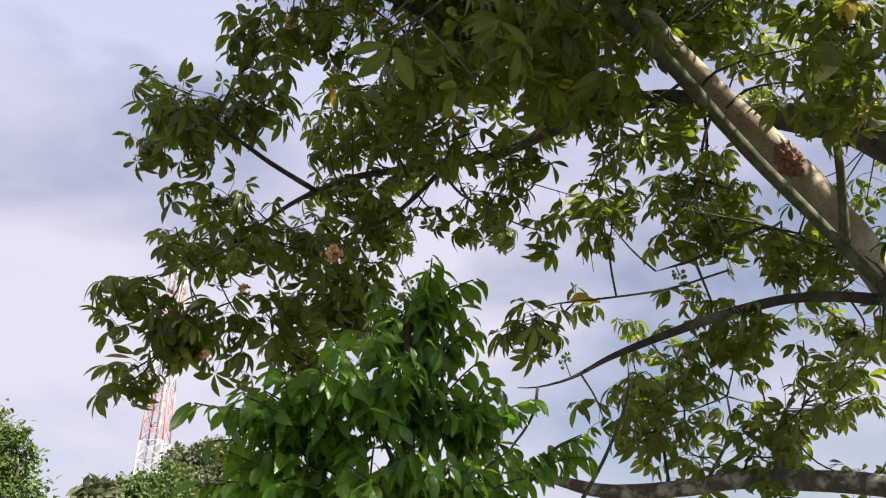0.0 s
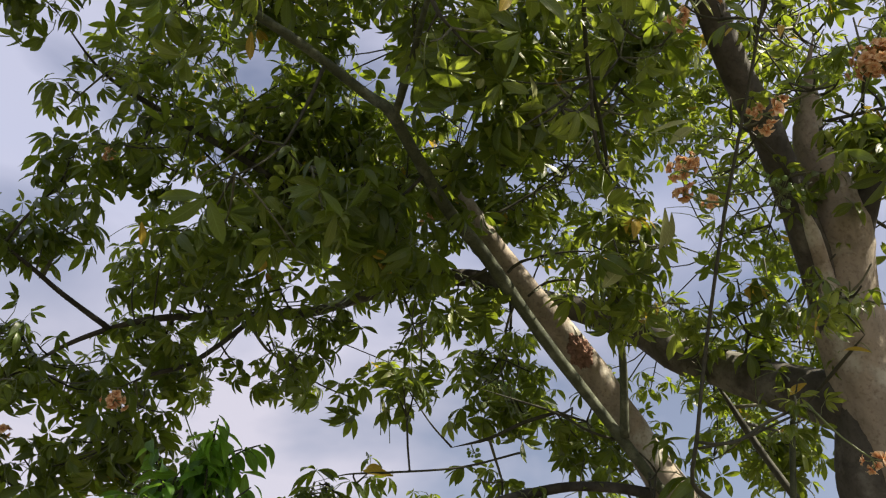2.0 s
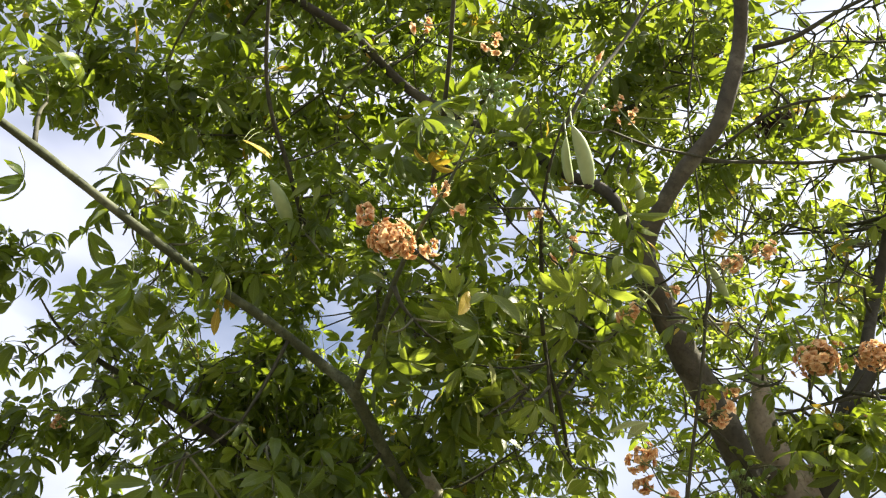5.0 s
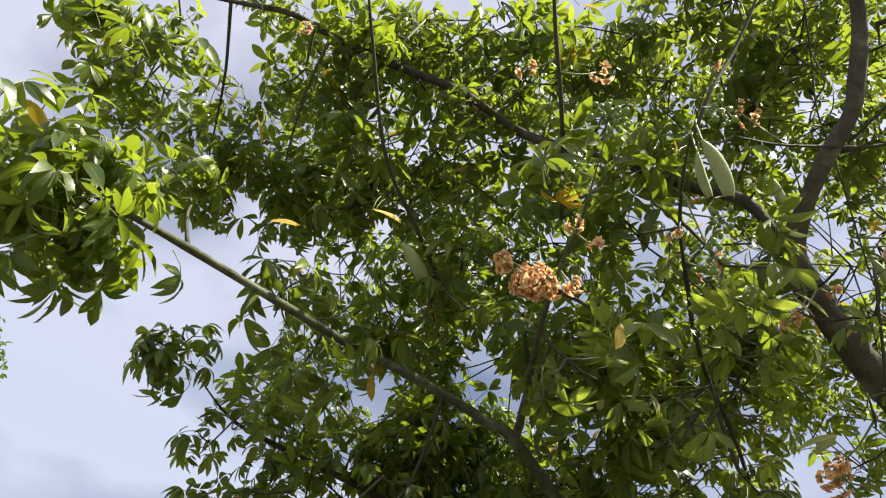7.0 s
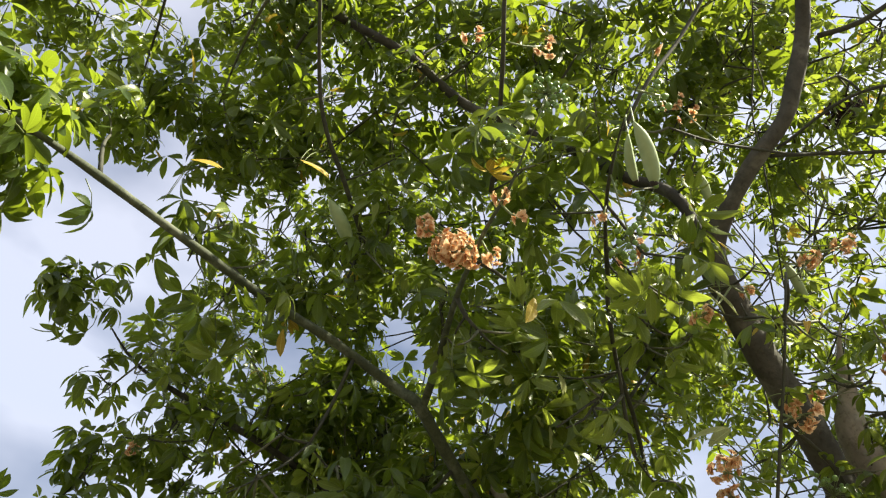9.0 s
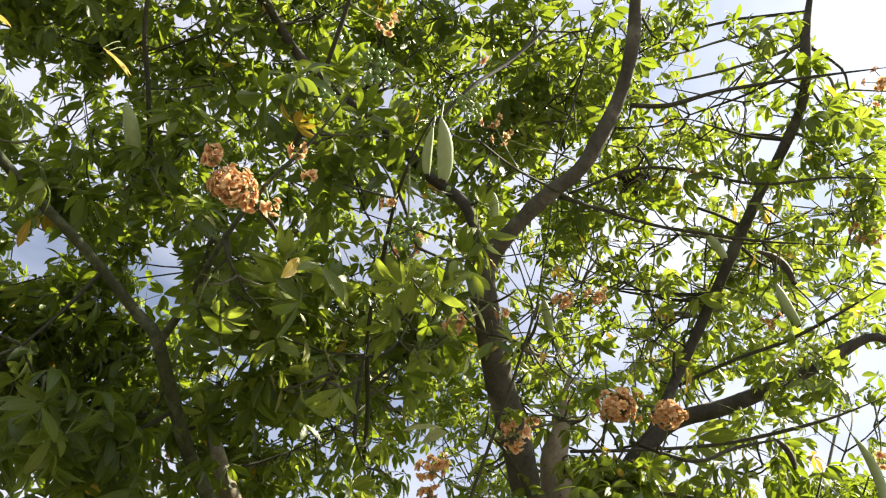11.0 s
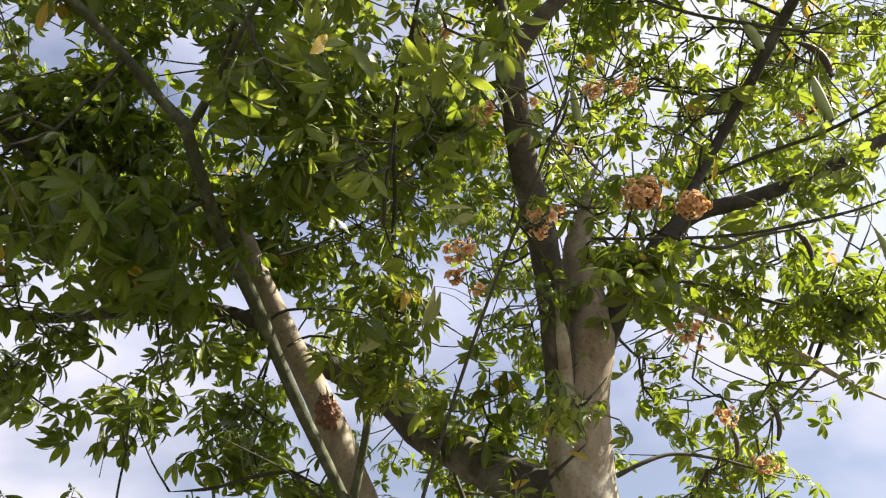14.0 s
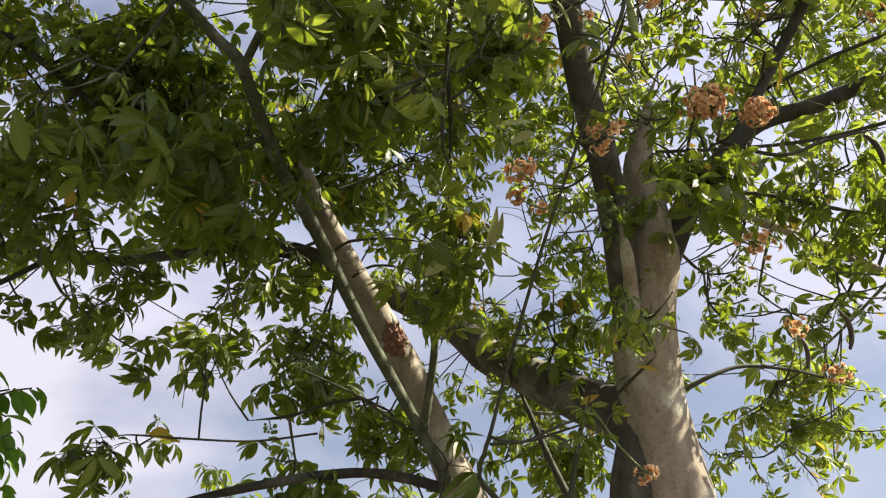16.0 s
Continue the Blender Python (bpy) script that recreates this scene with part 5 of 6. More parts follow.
flower_cluster((0.424, 1.490, 4.026), 0.068, 42)
flower_cluster((0.330, 1.459, 4.072), 0.026, 4)
flower_cluster((0.499, 1.504, 4.006), 0.028, 4)
flower_cluster((0.575, 1.478, 4.011), 0.028, 4)
flower_cluster((0.562, 1.302, 4.132), 0.028, 3)
flower_cluster((0.629, 1.320, 4.047), 0.018, 2)
flower_cluster((0.325, 1.462, 4.130), 0.024, 3)
flower_cluster((2.143, 1.499, 3.893), 0.077, 46)
flower_cluster((2.452, 1.497, 3.989), 0.065, 32)
flower_cluster((1.568, 2.009, 3.663), 0.059, 8)
flower_cluster((1.684, 2.036, 3.542), 0.036, 4)
flower_cluster((1.726, 1.650, 3.661), 0.056, 3)
flower_cluster((1.183, 1.570, 4.308), 0.050, 3)
flower_cluster((2.394, 1.592, 3.728), 0.049, 4)
flower_cluster((2.664, 1.801, 3.567), 0.088, 10)
flower_cluster((3.215, 0.625, 4.872), 0.069, 8)
flower_cluster((2.894, 0.074, 5.224), 0.094, 10)
flower_cluster((3.615, 0.956, 4.316), 0.050, 5)
flower_cluster((3.577, 1.232, 4.055), 0.074, 8)
flower_cluster((3.089, 1.192, 4.664), 0.049, 5)
flower_cluster((1.551, 1.778, 4.253), 0.039, 4)
flower_cluster((3.118, 2.047, 3.411), 0.057, 8)
flower_cluster((3.258, 2.011, 3.202), 0.052, 6)
flower_cluster((2.317, 2.305, 2.662), 0.038, 4)
flower_cluster((1.866, 1.433, 4.295), 0.044, 3)
flower_cluster((2.070, 1.420, 4.432), 0.036, 3)
flower_cluster((1.490, 1.264, 5.062), 0.038, 3)
flower_cluster((0.973, 1.389, 4.248), 0.021, 2)
flower_cluster((-0.564, 3.721, 3.228), 0.053, 8)
flower_cluster((-1.098, 4.075, 3.162), 0.035, 4)
flower_cluster((-1.282, 4.140, 2.810), 0.035, 4)
flower_cluster((-0.783, 3.238, 4.319), 0.037, 4)
flower_cluster((0.833, 3.174, 4.141), 0.036, 4)
flower_cluster((0.897, 0.692, 4.178), 0.012, 1)
flower_cluster((0.678, 0.959, 4.702), 0.046, 3)
flower_cluster((0.426, 1.055, 4.931), 0.049, 3)
flower_cluster((1.455, 1.644, 4.105), 0.043, 3)
flower_cluster((1.388, 1.212, 5.035), 0.038, 3)
flower_cluster((-0.631, 1.286, 5.794), 0.031, 3)
flower_cluster((2.242, 1.142, 5.172), 0.090, 26, True, 1.1)
bud_cluster((0.660, 1.002, 4.371), 0.083, 48)
bud_cluster((0.568, 1.176, 4.303), 0.058, 20)
bud_cluster((0.965, 0.830, 4.152), 0.051, 14)
bud_cluster((2.024, 2.032, 3.649), 0.107, 34)
bud_cluster((1.463, 3.973, 3.615), 0.079, 14)
bud_cluster((1.009, 1.294, 3.971), 0.080, 18)
bud_cluster((-0.162, 3.924, 3.088), 0.120, 26)
bud_cluster((1.108, 1.287, 4.224), 0.086, 20)
bud_cluster((1.260, 3.890, 3.181), 0.043, 8)
bud_cluster((0.620, 3.898, 2.710), 0.047, 10)
bud_cluster((1.418, 3.721, 3.472), 0.057, 12)
pod((0.846, 0.850, 3.958), (0.943, 0.985, 3.855), 0.049, 0.07)
pod((0.850, 0.900, 3.975), (0.902, 1.013, 3.898), 0.031, -0.06)
pod((2.536, 1.063, 4.917), (2.693, 1.086, 4.785), 0.044, 0.06)
pod((2.825, 0.991, 4.845), (2.968, 0.972, 4.723), 0.060, 0.16, True)
pod((2.955, 1.026, 4.717), (3.097, 1.084, 4.554), 0.054, -0.08)
pod((2.994, 1.007, 4.757), (3.062, 1.038, 4.681), 0.033, -0.20, True)
pod((3.396, 0.793, 4.484), (3.480, 0.795, 4.382), 0.040, 0.10, True)
pod((3.437, 0.771, 4.522), (3.500, 0.801, 4.436), 0.034, 0.05, True)
pod((3.245, 1.160, 4.000), (3.397, 1.245, 3.735), 0.043, 0.14)
pod((3.139, 1.462, 4.148), (3.216, 1.468, 4.045), 0.044, 0.10, True)
pod((3.552, 0.990, 4.212), (3.612, 1.031, 4.110), 0.043, 0.06, True)
pod((3.528, 1.337, 3.665), (3.584, 1.380, 3.531), 0.044, 0.10, True)
pod((3.553, 1.295, 3.653), (3.601, 1.349, 3.523), 0.044, 0.10, True)
pod((3.595, 1.235, 3.620), (3.645, 1.246, 3.518), 0.044, 0.10, True)
pod((3.140, 2.053, 3.367), (3.175, 2.084, 3.269), 0.034, 0.06, True)
pod((3.274, 1.927, 3.501), (3.334, 1.958, 3.363), 0.038, 0.10, True)
pod((-0.053, 2.036, 5.000), (0.077, 2.186, 4.888), 0.070, 0.03)
pod((1.469, 1.351, 4.687), (1.526, 1.431, 4.613), 0.041, 0.05)
pod((1.890, 1.570, 4.464), (1.989, 1.659, 4.341), 0.041, 0.03)


# Single leaves that stand out.
def lone_leaf(foot, tip, width, mat, label=""):
    """One hanging leaf from its stalk's foot to its tip, face to the open side."""
    a, b = np.array(foot), np.array(tip)
    length = np.linalg.norm(b - a)
    v, f, g = leaflet(length, width, 0.12, 0.35, 8)
    y = (b - a) / length
    z = np.array((0.25, -0.9, 0.35))
    z = z - y * (z @ y)
    z /= np.linalg.norm(z)
    rot = np.array((np.cross(y, z), y, z)).T
    stalk = anchor(a)
    reach = np.linalg.norm(stalk - a)
    stalk = a + (stalk - a) / (reach + 1e-9) * min(reach, 0.2)
    tv, tf = tube(smooth_line([(*(stalk - a), 0.0022), (*(0.5 * (stalk - a) + [0, 0, 0.02]), 0.0018), (0, 0, 0, 0.0016)], 0.04), 4)
    n = len(v)
    me = mesh_of("leaf", np.vstack([v @ rot.T, np.array(tv)]), f + [tuple(i + n for i in q) for q in tf], [mat, STALK], [0] * len(f) + [1] * len(tf), blade=np.vstack([g, np.zeros((len(tv), 3))]))
    under("leaf", me, tree, label).location = a - BASE


def star_leaf(center, outward, size, tip=0.2):
    """A whole palmate leaf seen from below, its blades spread."""
    rot = facing(outward, up=(0.1, -0.6, 0.8), tip=tip)
    ob = under("leaf", PALM_MESHES[int(rng.integers(len(PALMS)))], tree)
    ob.matrix_local = Matrix.Translation(Vector(np.array(center) - BASE)) @ Matrix(rot.tolist()).to_4x4() @ Matrix.Scale(size, 4)


LEAF_PALE = leaf_material("pale_leaf", (0.20, 0.24, 0.10), (0.32, 0.34, 0.15), (0.42, 0.46, 0.12), 0.35, 0.45)
lone_leaf((1.233, 1.653, 3.462), (1.336, 1.567, 3.481), 0.038, LEAF_PALE, "pale yellow hanging leaf")
lone_leaf((2.294, 2.129, 3.018), (2.220, 2.178, 3.056), 0.047, LEAF_YELLOW, "orange dying leaf")
lone_leaf((0.798, 3.776, 2.983), (0.642, 3.792, 3.019), 0.053, LEAF_YELLOW, "orange dying leaf")
lone_leaf((-0.583, 3.375, 4.031), (-0.563, 3.443, 3.939), 0.042, LEAF_YELLOW)
lone_leaf((0.018, 3.461, 3.979), (0.024, 3.510, 3.906), 0.060, LEAF_YELLOW)
lone_leaf((1.466, 1.611, 4.231), (1.578, 1.644, 4.143), 0.047, LEAF_PALE)
lone_leaf((1.441, 1.640, 4.223), (1.511, 1.598, 4.215), 0.043, LEAF_PALE)
lone_leaf((0.678, 1.173, 4.638), (0.500, 1.244, 4.633), 0.030, LEAF_PALE)
lone_leaf((-0.184, 1.631, 4.653), (-0.044, 1.670, 4.641), 0.049, LEAF_YELLOW)
lone_leaf((-0.602, 1.664, 4.554), (-0.489, 1.677, 4.574), 0.049, LEAF_YELLOW)
lone_leaf((1.509, 1.515, 4.404), (1.405, 1.541, 4.439), 0.044, LEAF_YELLOW)
lone_leaf((1.597, 1.515, 4.356), (1.533, 1.481, 4.413), 0.034, LEAF_YELLOW)
lone_leaf((-0.807, 1.566, 5.333), (-0.762, 1.704, 5.274), 0.043, LEAF_YELLOW, "yellow hanging leaf")
lone_leaf((0.809, 0.950, 4.033), (0.803, 0.902, 4.058), 0.033, LEAF_YELLOW)
lone_leaf((0.195, 1.402, 4.225), (0.300, 1.425, 4.205), 0.062, LEAF_YOUNG_LIT)
lone_leaf((0.380, 1.595, 3.952), (0.444, 1.603, 3.938), 0.040, LEAF_PALE)
lone_leaf((1.536, 2.116, 3.553), (1.554, 2.211, 3.410), 0.060, LEAF_PALE, "large grey-green hanging leaf")
lone_leaf((1.381, 2.421, 3.349), (1.455, 2.333, 3.428), 0.060, LEAF_PALE)
lone_leaf((1.587, 2.153, 3.567), (1.598, 2.237, 3.448), 0.055, LEAF_PALE)
lone_leaf((0.912, 1.994, 4.163), (0.982, 2.012, 4.123), 0.038, LEAF_PALE)
lone_leaf((0.998, 2.051, 4.081), (1.044, 2.093, 4.021), 0.038, LEAF_PALE)
lone_leaf((0.926, 2.188, 3.969), (0.973, 2.212, 3.925), 0.038, LEAF_PALE)
lone_leaf((0.986, 2.199, 3.934), (1.013, 2.257, 3.858), 0.035, LEAF_PALE)
lone_leaf((0.819, 2.107, 4.086), (0.795, 2.141, 4.059), 0.038, LEAF_PALE)
lone_leaf((0.604, 2.124, 4.123), (0.626, 2.168, 4.074), 0.033, LEAF_PALE)
lone_leaf((1.415, 1.504, 4.097), (1.531, 1.525, 4.004), 0.050, LEAF_PALE)
lone_leaf((1.432, 1.843, 3.624), (1.488, 1.767, 3.661), 0.053, LEAF_PALE)
lone_leaf((0.976, 2.009, 4.042), (1.017, 2.059, 3.972), 0.038, LEAF_PALE)
lone_leaf((-0.179, 1.696, 4.743), (-0.052, 1.716, 4.734), 0.040, LEAF_YELLOW)
lone_leaf((-0.615, 1.731, 4.664), (-0.494, 1.743, 4.678), 0.045, LEAF_YELLOW)
lone_leaf((0.640, 0.857, 5.179), (0.737, 0.845, 5.163), 0.041, LEAF_YELLOW)
lone_leaf((2.173, 1.760, 3.753), (2.279, 1.802, 3.611), 0.054, LEAF_PALE)
lone_leaf((2.425, 1.322, 4.110), (2.474, 1.397, 4.023), 0.046, LEAF_YELLOW)
lone_leaf((2.893, 1.031, 4.909), (2.914, 1.091, 4.868), 0.055, LEAF_YELLOW)
lone_leaf((2.649, 1.449, 4.366), (2.713, 1.518, 4.262), 0.056, LEAF_YELLOW)
lone_leaf((2.102, 1.557, 4.327), (2.156, 1.588, 4.265), 0.036, LEAF_YELLOW)
lone_leaf((0.753, 3.837, 3.043), (0.670, 3.847, 3.047), 0.041, LEAF_YELLOW)
lone_leaf((2.251, 2.458, 3.039), (2.192, 2.523, 3.012), 0.035, LEAF_YELLOW)
lone_leaf((3.536, 2.285, 3.044), (3.548, 2.312, 2.971), 0.037, LEAF_YELLOW)
lone_leaf((3.180, 1.386, 4.314), (3.237, 1.408, 4.231), 0.060, LEAF_YELLOW)
lone_leaf((0.748, 3.715, 3.336), (0.756, 3.748, 3.261), 0.029, LEAF_PALE)
lone_leaf((0.697, 3.641, 3.351), (0.739, 3.683, 3.243), 0.026, LEAF_PALE)
lone_leaf((-0.700, 3.241, 4.177), (-0.682, 3.312, 4.091), 0.042, LEAF)
lone_leaf((-0.158, 3.135, 4.075), (-0.092, 3.175, 4.027), 0.063, LEAF)
lone_leaf((1.570, 2.925, 3.646), (1.585, 3.009, 3.509), 0.067, LEAF)
star_leaf((0.835, 3.586, 3.404), (0.06, 0.42, -0.91), 1.15)
star_leaf((-0.487, 2.130, 4.239), (0.17, 0.71, -0.68), 1.15)
star_leaf((-1.330, 1.134, 5.230), (-0.56, -0.82, 0.10), 1.00)
star_leaf((-0.141, 2.556, 4.563), (0.07, 0.70, -0.72), 0.90)
star_leaf((-1.220, 1.837, 4.253), (-0.13, 0.72, -0.68), 1.15)
star_leaf((-0.991, 1.964, 4.516), (0.30, 0.79, -0.54), 1.10)
star_leaf((-0.489, 2.225, 4.270), (0.34, 0.71, -0.61), 1.15)
star_leaf((2.540, 3.020, 4.008), (0.26, 0.46, -0.85), 0.80)
star_leaf((3.080, 1.119, 4.556), (0.58, 0.32, -0.75), 1.00)
star_leaf((2.334, 2.870, 4.193), (0.42, 0.40, -0.82), 0.80)
star_leaf((1.858, 3.623, 2.632), (0.10, 0.21, -0.97), 1.00)
star_leaf((-0.201, 3.934, 3.561), (-0.00, 0.43, -0.90), 1.00)
star_leaf((1.722, 3.950, 2.491), (0.03, 0.19, -0.98), 0.90)


def canker(center, size):
    """A crumbly reddish swelling on the leaning limb."""
    bm = bmesh.new()
    bmesh.ops.create_icosphere(bm, subdivisions=5, radius=1)
    for p in bm.verts:
        q = p.co.copy()
        d = 1 + 0.35 * noise.noise(q * 2.2) + 0.32 * noise.noise(q * 5.5) + 0.2 * noise.noise(q * 12)
        p.co = Vector((q.x * size[0], q.y * size[1], q.z * size[2])) * d
    bm.transform(Euler((0, radians(-24), 0)).to_matrix().to_4x4())
    me = bpy.data.meshes.new("canker")
    bm.to_mesh(me)
    bm.free()
    me.materials.append(WOUND)
    me.polygons.foreach_set("use_smooth", np.full(len(me.polygons), True))
    under("canker", me, tree, "crumbly reddish brown canker on the bark").location = Vector(center) - Vector(BASE)


canker((1.676, 3.322, 3.551), (0.05, 0.06, 0.085))


# ---- the small broad-leaved tree in front ----
BROAD = [simple_leaf(0.108, d, 6, 90 + k) for k, d in enumerate((0.25, 0.5, 0.8, 0.4, 0.15))]
BROAD_MESHES = [mesh_of("leaf", s[0], s[1], [LEAF_BROAD], blade=s[4]) for s in BROAD]


def broad_tree(base, top, lobes):
    thing = tagged(new("broadleaf_tree"), "small tree with glossy drooping bright green leaves", "tree")
    thing.location = base
    b = np.array(base)
    t = np.array(top)
    mid = 0.5 * (b + t) + [0.05, 0.03, 0]
    line = smooth_line([(*(b - [0, 0, 0.1]), 0.075), (*mid, 0.05), (*t, 0.015)], 0.06)
    v, f = tube(line, 10, 0.12)
    under("trunk", mesh_of("trunk", np.array(v) - b, f, [BARK_BROWN]), thing)
    pile, tv, tf, picked = Pile(), [], [], 0
    for center, radii, sprays, near in lobes:
        c = np.array(center)
        start = line[int(np.argmin(np.linalg.norm(line[:, :3] - (c - [0, 0, 0.45]), axis=1)))][:3]
        hub = 0.6 * c + 0.4 * start
        tube(smooth_line([(*start, 0.014), (*(0.5 * (start + hub) + [0, 0, 0.03]), 0.011), (*hub, 0.008)], 0.08), 6, 0, 0, tv, tf)
        for k in range(sprays):
            way = rng.normal(0, 1, 3)
            way /= np.linalg.norm(way)
            tip = c + way * np.array(radii) * rng.uniform(0.5, 1.0)
            mid = 0.5 * (hub + tip) + [0, 0, 0.05]
            tw = smooth_line([(*hub, 0.006), (*mid, 0.0045), (*tip, 0.003)], 0.05)
            tube(tw, 5, 0, 0, tv, tf)
            along = tw[-1][:3] - tw[-3][:3]
            along = along / (np.linalg.norm(along) + 1e-9)
            side = np.cross(along, (0, 0, 1.0))
            side /= np.linalg.norm(side) + 1e-6
            for j in range(12):
                foot = tip - along * 0.026 * (j - 0.5)
                out = along * 0.7 + side * (1 if j % 2 else -1) * rng.uniform(0.4, 1.0) + rng.normal(0, 0.25, 3)
                out[2] = out[2] * 0.4 - rng.uniform(0.15, 1.3)
                rot = facing(out, roll=rng.normal(0, 0.5))
                size = rng.uniform(0.65, 1.15)
                i = int(rng.integers(len(BROAD)))
                if near and picked < 220:
                    ob = under("leaf", BROAD_MESHES[i], thing)
                    ob.matrix_local = Matrix.Translation(Vector(foot - b)) @ Matrix(rot.tolist()).to_4x4() @ Matrix.Scale(size, 4)
                    picked += 1
                else:
                    pile.add(BROAD[i], rot, size, foot - b)
    tagged(under("foliage", pile.mesh("foliage", [LEAF_BROAD]), thing), kind="stuff")
    tagged(under("twig", mesh_of("twig", np.array(tv) - b, tf, [TWIG]), thing), kind="stuff")
    return thing


broad = broad_tree((-0.20, 3.12, 0), (-0.15, 3.07, 2.66), [
    ((-0.28, 2.90, 2.32), (0.26, 0.25, 0.24), 23, True),
    ((-0.60, 2.97, 2.23), (0.29, 0.30, 0.20), 23, True),
    ((-0.75, 2.93, 2.26), (0.20, 0.20, 0.13), 12, True),
    ((-0.05, 3.11, 2.35), (0.25, 0.25, 0.25), 23, True),
    ((-0.10, 2.78, 1.96), (0.36, 0.25, 0.12), 23, True),
    ((0.18, 3.22, 2.30), (0.19, 0.25, 0.24), 13, False),
    ((-0.39, 3.05, 2.01), (0.40, 0.30, 0.20), 31, False),
    ((-0.70, 3.09, 2.04), (0.23, 0.30, 0.16), 16, False),
    ((-0.01, 3.15, 2.59), (0.21, 0.25, 0.21), 18, False),
    ((0.14, 2.97, 2.00), (0.24, 0.25, 0.13), 18, True),
    ((0.57, 3.30, 2.16), (0.11, 0.10, 0.11), 4, False),
    ((-0.24, 3.11, 2.68), (0.19, 0.20, 0.14), 10, False),
    ((-0.01, 3.07, 2.81), (0.14, 0.20, 0.14), 8, False),
    ((-0.30, 3.08, 1.85), (0.58, 0.40, 0.18), 31, False),
])


def tuft(thing, center, size, count, color):
    """A brush of fine pale stamens."""
    c = np.array(center)
    v, f = [], []
    for k in range(count):
        way = rng.normal(0, 1, 3)
        way[2] = abs(way[2]) * 0.8 + 0.1
        way /= np.linalg.norm(way)
        tube([(*c, 0.0009), (*(c + way * size * 0.5), 0.0008), (*(c + way * size * rng.uniform(0.8, 1.1)), 0.0008)], 3, 0, 0, v, f)
    ob = under("flower", mesh_of("flower", np.array(v) - c, f, [color]), thing, "brush-like cream flower")
    ob.location = Vector(c) - thing.location


STAMEN = plain_material("cream_stamen", (0.42, 0.45, 0.33), (0.6, 0.6, 0.48), 20, 0.7)
tuft(broad, (-0.296, 3.099, 2.534), 0.07, 90, STAMEN)
tuft(broad, (-0.220, 3.142, 2.586), 0.06, 80, STAMEN)


# ---- distant trees ----
def far_tree(base, height, lobes, leaf, count, mat, label, trunk_r=0.15, long=1.0):
    """A tree some way off: tapered trunk, a limb to each lobe, a crown of many small leaves."""
    thing = tagged(new("background_tree"), label, "tree")
    thing.location = base
    v, f = tube(smooth_line([(0, 0, -0.2, trunk_r * 1.3), (0.1, 0.05, height * 0.35, trunk_r), (0.05, 0, height * 0.8, trunk_r * 0.4)], 0.4), 9, 0.1)
    under("trunk", mesh_of("trunk", v, f, [BARK_BROWN]), thing)
    shape = simple_leaf(leaf, 0.3, 3, 5)
    pile = Pile()
    total = sum(r[0] * r[1] * r[2] for _, r in lobes)
    for c, r in lobes:
        c, r = np.array(c), np.array(r)
        lv, lf = tube(smooth_line([(0.05, 0, min(height * 0.6, max(0.5, c[2] - r[2])), trunk_r * 0.5), (*(0.5 * c + [0, 0, 0.25 * height]), trunk_r * 0.35), (*c, trunk_r * 0.15)], 0.4), 6, 0.1)
        under("limb", mesh_of("limb", lv, lf, [BARK_BROWN]), thing)
        clumps = max(6, int(count / 22 * r[0] * r[1] * r[2] / total))
        for k in range(clumps):
            way = rng.normal(0, 1, 3)
            way /= np.linalg.norm(way)
            mid = c + way * r * rng.uniform(0.55, 1.08)
            for j in range(22):
                p = mid + rng.normal(0, 0.17, 3) * r.mean() * 0.8
                out = rng.normal(0, 1, 3) + way * 0.8
                out[2] -= 0.2 * long
                pile.add(shape, facing(out, roll=rng.normal(0, 0.8)), rng.uniform(0.6, 1.3), p)
    tagged(under("foliage", pile.mesh("foliage", [mat]), thing), kind="stuff")
    return thing


far_tree((-4.30, 7.84, 0), 2.61, [((0.05, -0.01, 2.87), (0.27, 0.27, 0.24)), ((-0.31, 0.00, 2.98), (0.40, 0.40, 0.40)), ((0.26, -0.04, 3.04), (0.11, 0.11, 0.08)), ((-0.11, -0.05, 2.50), (0.58, 0.58, 0.19))], 0.060, 9500, LEAF_FAR, "leafy green tree behind the yard", 0.09)
far_tree((-5.61, 15.97, 0), 3.23, [((-0.32, -0.15, 3.54), (0.49, 0.49, 0.29)), ((0.27, 0.25, 3.72), (0.37, 0.37, 0.39)), ((-0.53, -0.20, 3.26), (0.44, 0.44, 0.27)), ((0.15, 0.06, 3.18), (0.85, 0.85, 0.41))], 0.095, 10500, LEAF_FAR, "bushy sunlit green tree farther off", 0.12)
far_tree((-11.08, 38.24, 0), 5.49, [((-0.90, -0.54, 7.58), (0.97, 0.97, 0.63)), ((0.56, -0.14, 7.77), (1.32, 1.32, 0.74)), ((-0.10, -0.18, 6.73), (1.72, 1.72, 0.86)), ((1.87, 0.30, 7.06), (0.86, 0.86, 0.86))], 0.26, 9500, LEAF_FAR_GREY, "rounded grey-green tree in the distance", 0.35)
far_tree((-4.97, 11.95, 0), 2.78, [((-0.02, -0.03, 2.97), (0.22, 0.22, 0.15))], 0.22, 500, LEAF_FAR_GREY, "pale feathery small tree", 0.05)
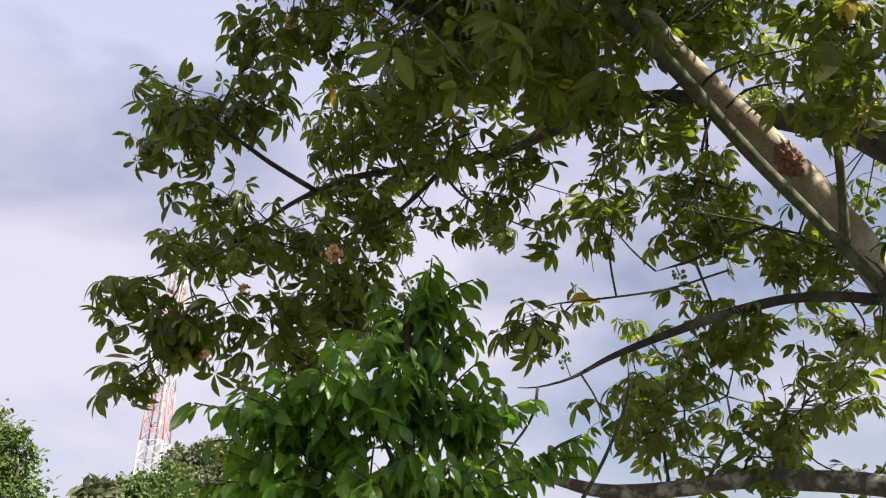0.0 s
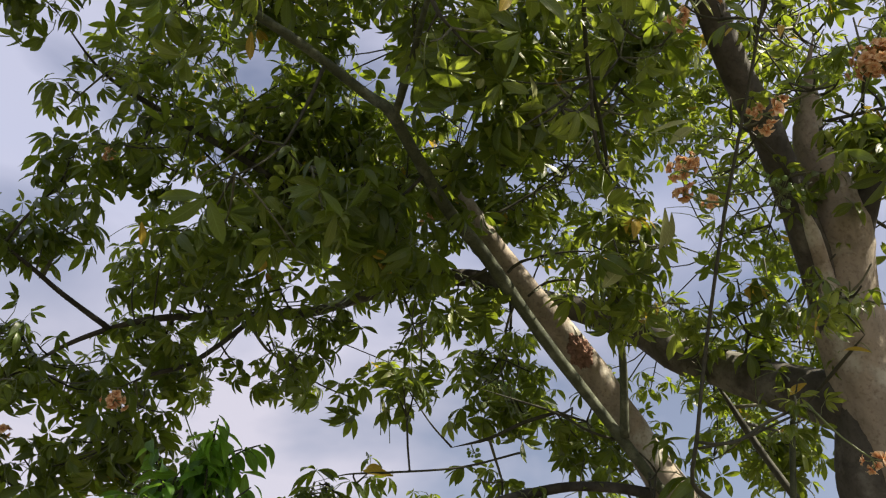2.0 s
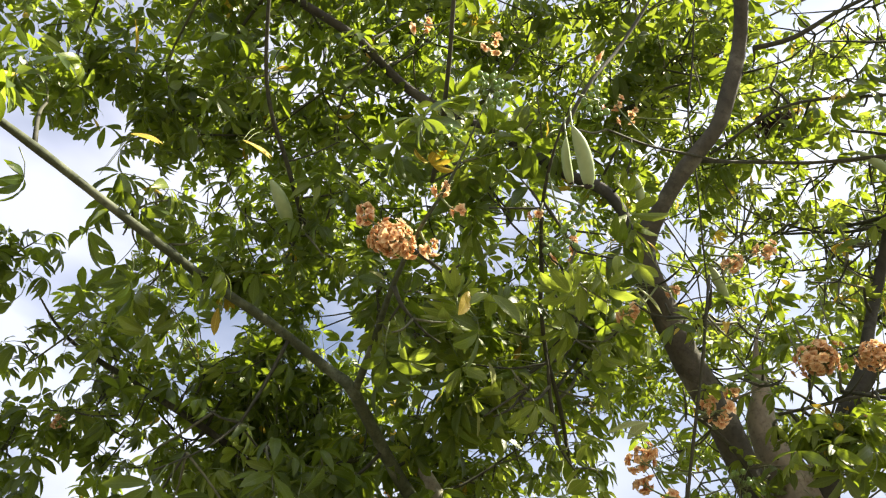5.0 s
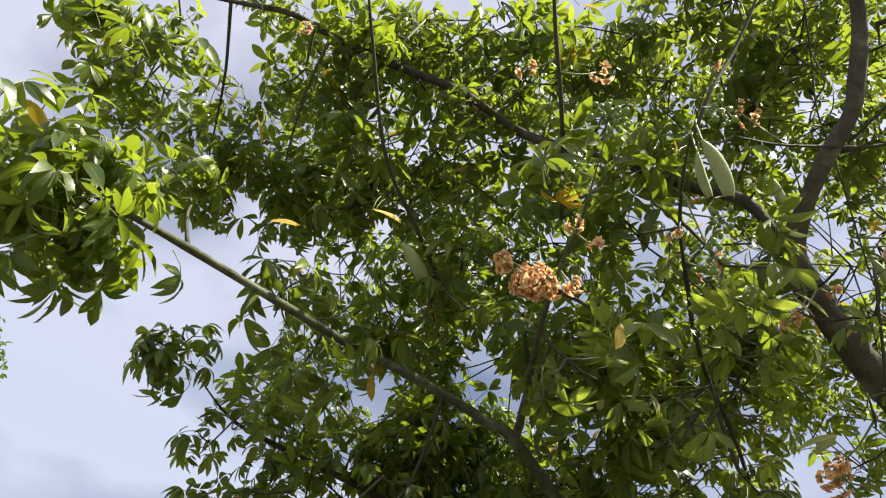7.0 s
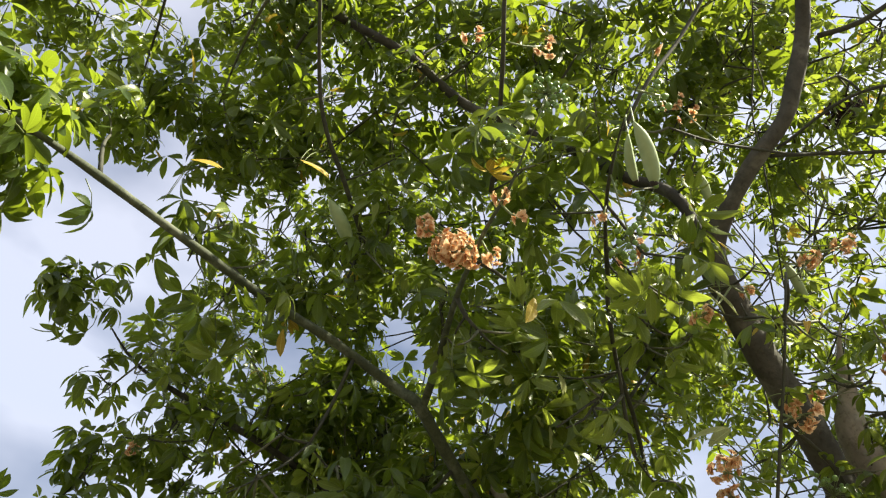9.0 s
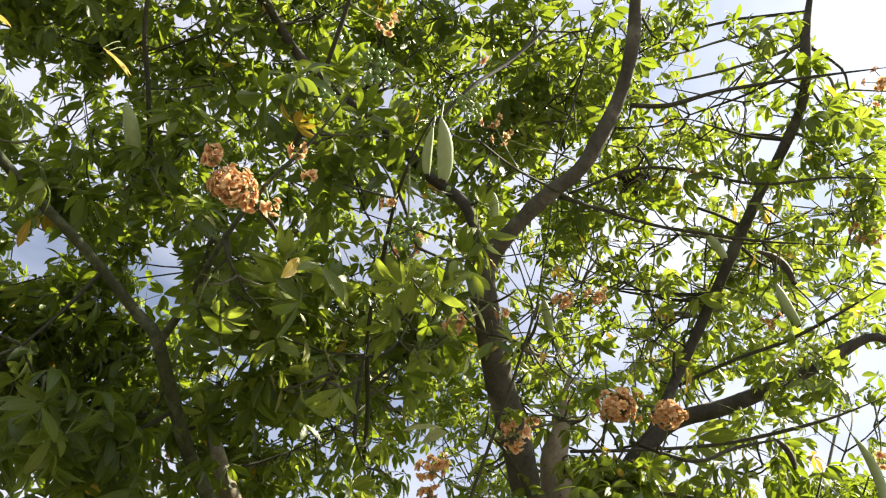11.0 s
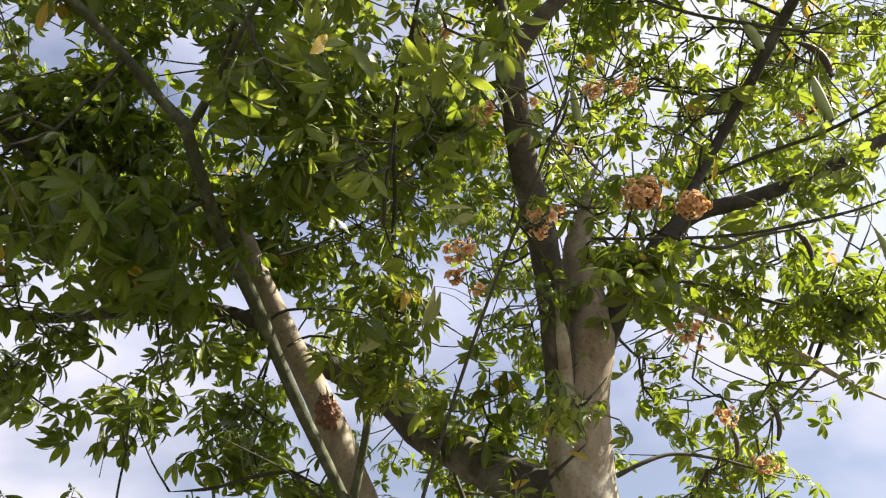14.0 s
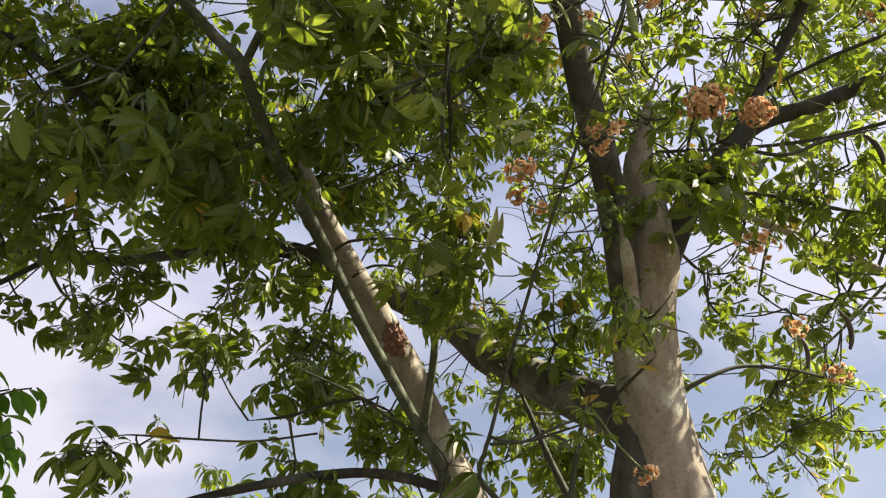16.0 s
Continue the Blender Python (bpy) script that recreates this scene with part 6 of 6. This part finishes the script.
far_tree((-7.97, 8.86, 0), 10.75, [((0.48, 0.05, 11.10), (0.94, 0.94, 0.73)), ((0.63, -0.22, 11.47), (0.64, 0.64, 0.47)), ((0.84, 0.52, 10.91), (0.60, 0.60, 0.45)), ((-0.26, 0.30, 11.05), (1.00, 1.00, 0.89))], 0.13, 11000, LEAF_FAR, "tall dense-crowned tree beside the yard", 0.30)


# ---- the lattice mast ----
def strut(a, b, r, verts, faces):
    tube([(*a, r), (*(0.5 * (np.array(a) + b)), r), (*b, r)], 5, 0, 0, verts, faces)


def lattice_tower(base, height, foot, head, bays=21):
    thing = tagged(new("lattice_tower"), "red and white steel lattice telecom mast", "tower")
    thing.location = base
    corner = lambda k, z: np.array((((k in (0, 3)) * 2 - 1) * 0.5, ((k in (0, 1)) * 2 - 1) * 0.5, 0)) * (foot + (head - foot) * z / height) + [0, 0, z]
    for k in range(4):
        for j in range(7):
            v, f = [], []
            strut(corner(k, height * j / 7), corner(k, height * (j + 1) / 7), 0.085, v, f)
            under("leg", mesh_of("leg", v, f, [RED if j % 2 else WHITE]), thing)
    for j in range(bays):
        z0, z1 = height * j / bays, height * (j + 1) / bays
        for k in range(4):
            n = (k + 1) % 4
            for a, b in ((corner(k, z0), corner(n, z1)), (corner(n, z0), corner(k, z1)), (corner(k, z1), corner(n, z1))):
                v, f = [], []
                strut(a, b, 0.04, v, f)
                under("brace", mesh_of("brace", v, f, [RED if (j // 3) % 2 else WHITE]), thing)
    v, f = [], []
    strut((0.2, 0, 0), (0.2, 0, height * 0.97), 0.28, v, f)
    under("cable_ladder", mesh_of("cable_ladder", v, f, [STEEL]), thing)
    for k, (z, ang) in enumerate(((0.66, 200), (0.66, 320), (0.9, 80), (0.92, 200), (0.92, 320), (0.6, 190))):
        z *= height
        r = 0.5 * (foot + (head - foot) * z / height) + 0.9
        x, y = r * math.cos(radians(ang)), r * math.sin(radians(ang))
        v, f = tube(smooth_line([(x, y, z - 1.3, 0.16), (x, y, z, 0.2), (x, y, z + 1.3, 0.16)], 0.6), 8)
        strut((x, y, z), (x * 0.45, y * 0.45, z), 0.05, v, f)
        under("panel_antenna", mesh_of("panel_antenna", v, f, [WHITE]), thing)


lattice_tower((-30.5, 84.7, 0), 39.5, 3.3, 1.15)
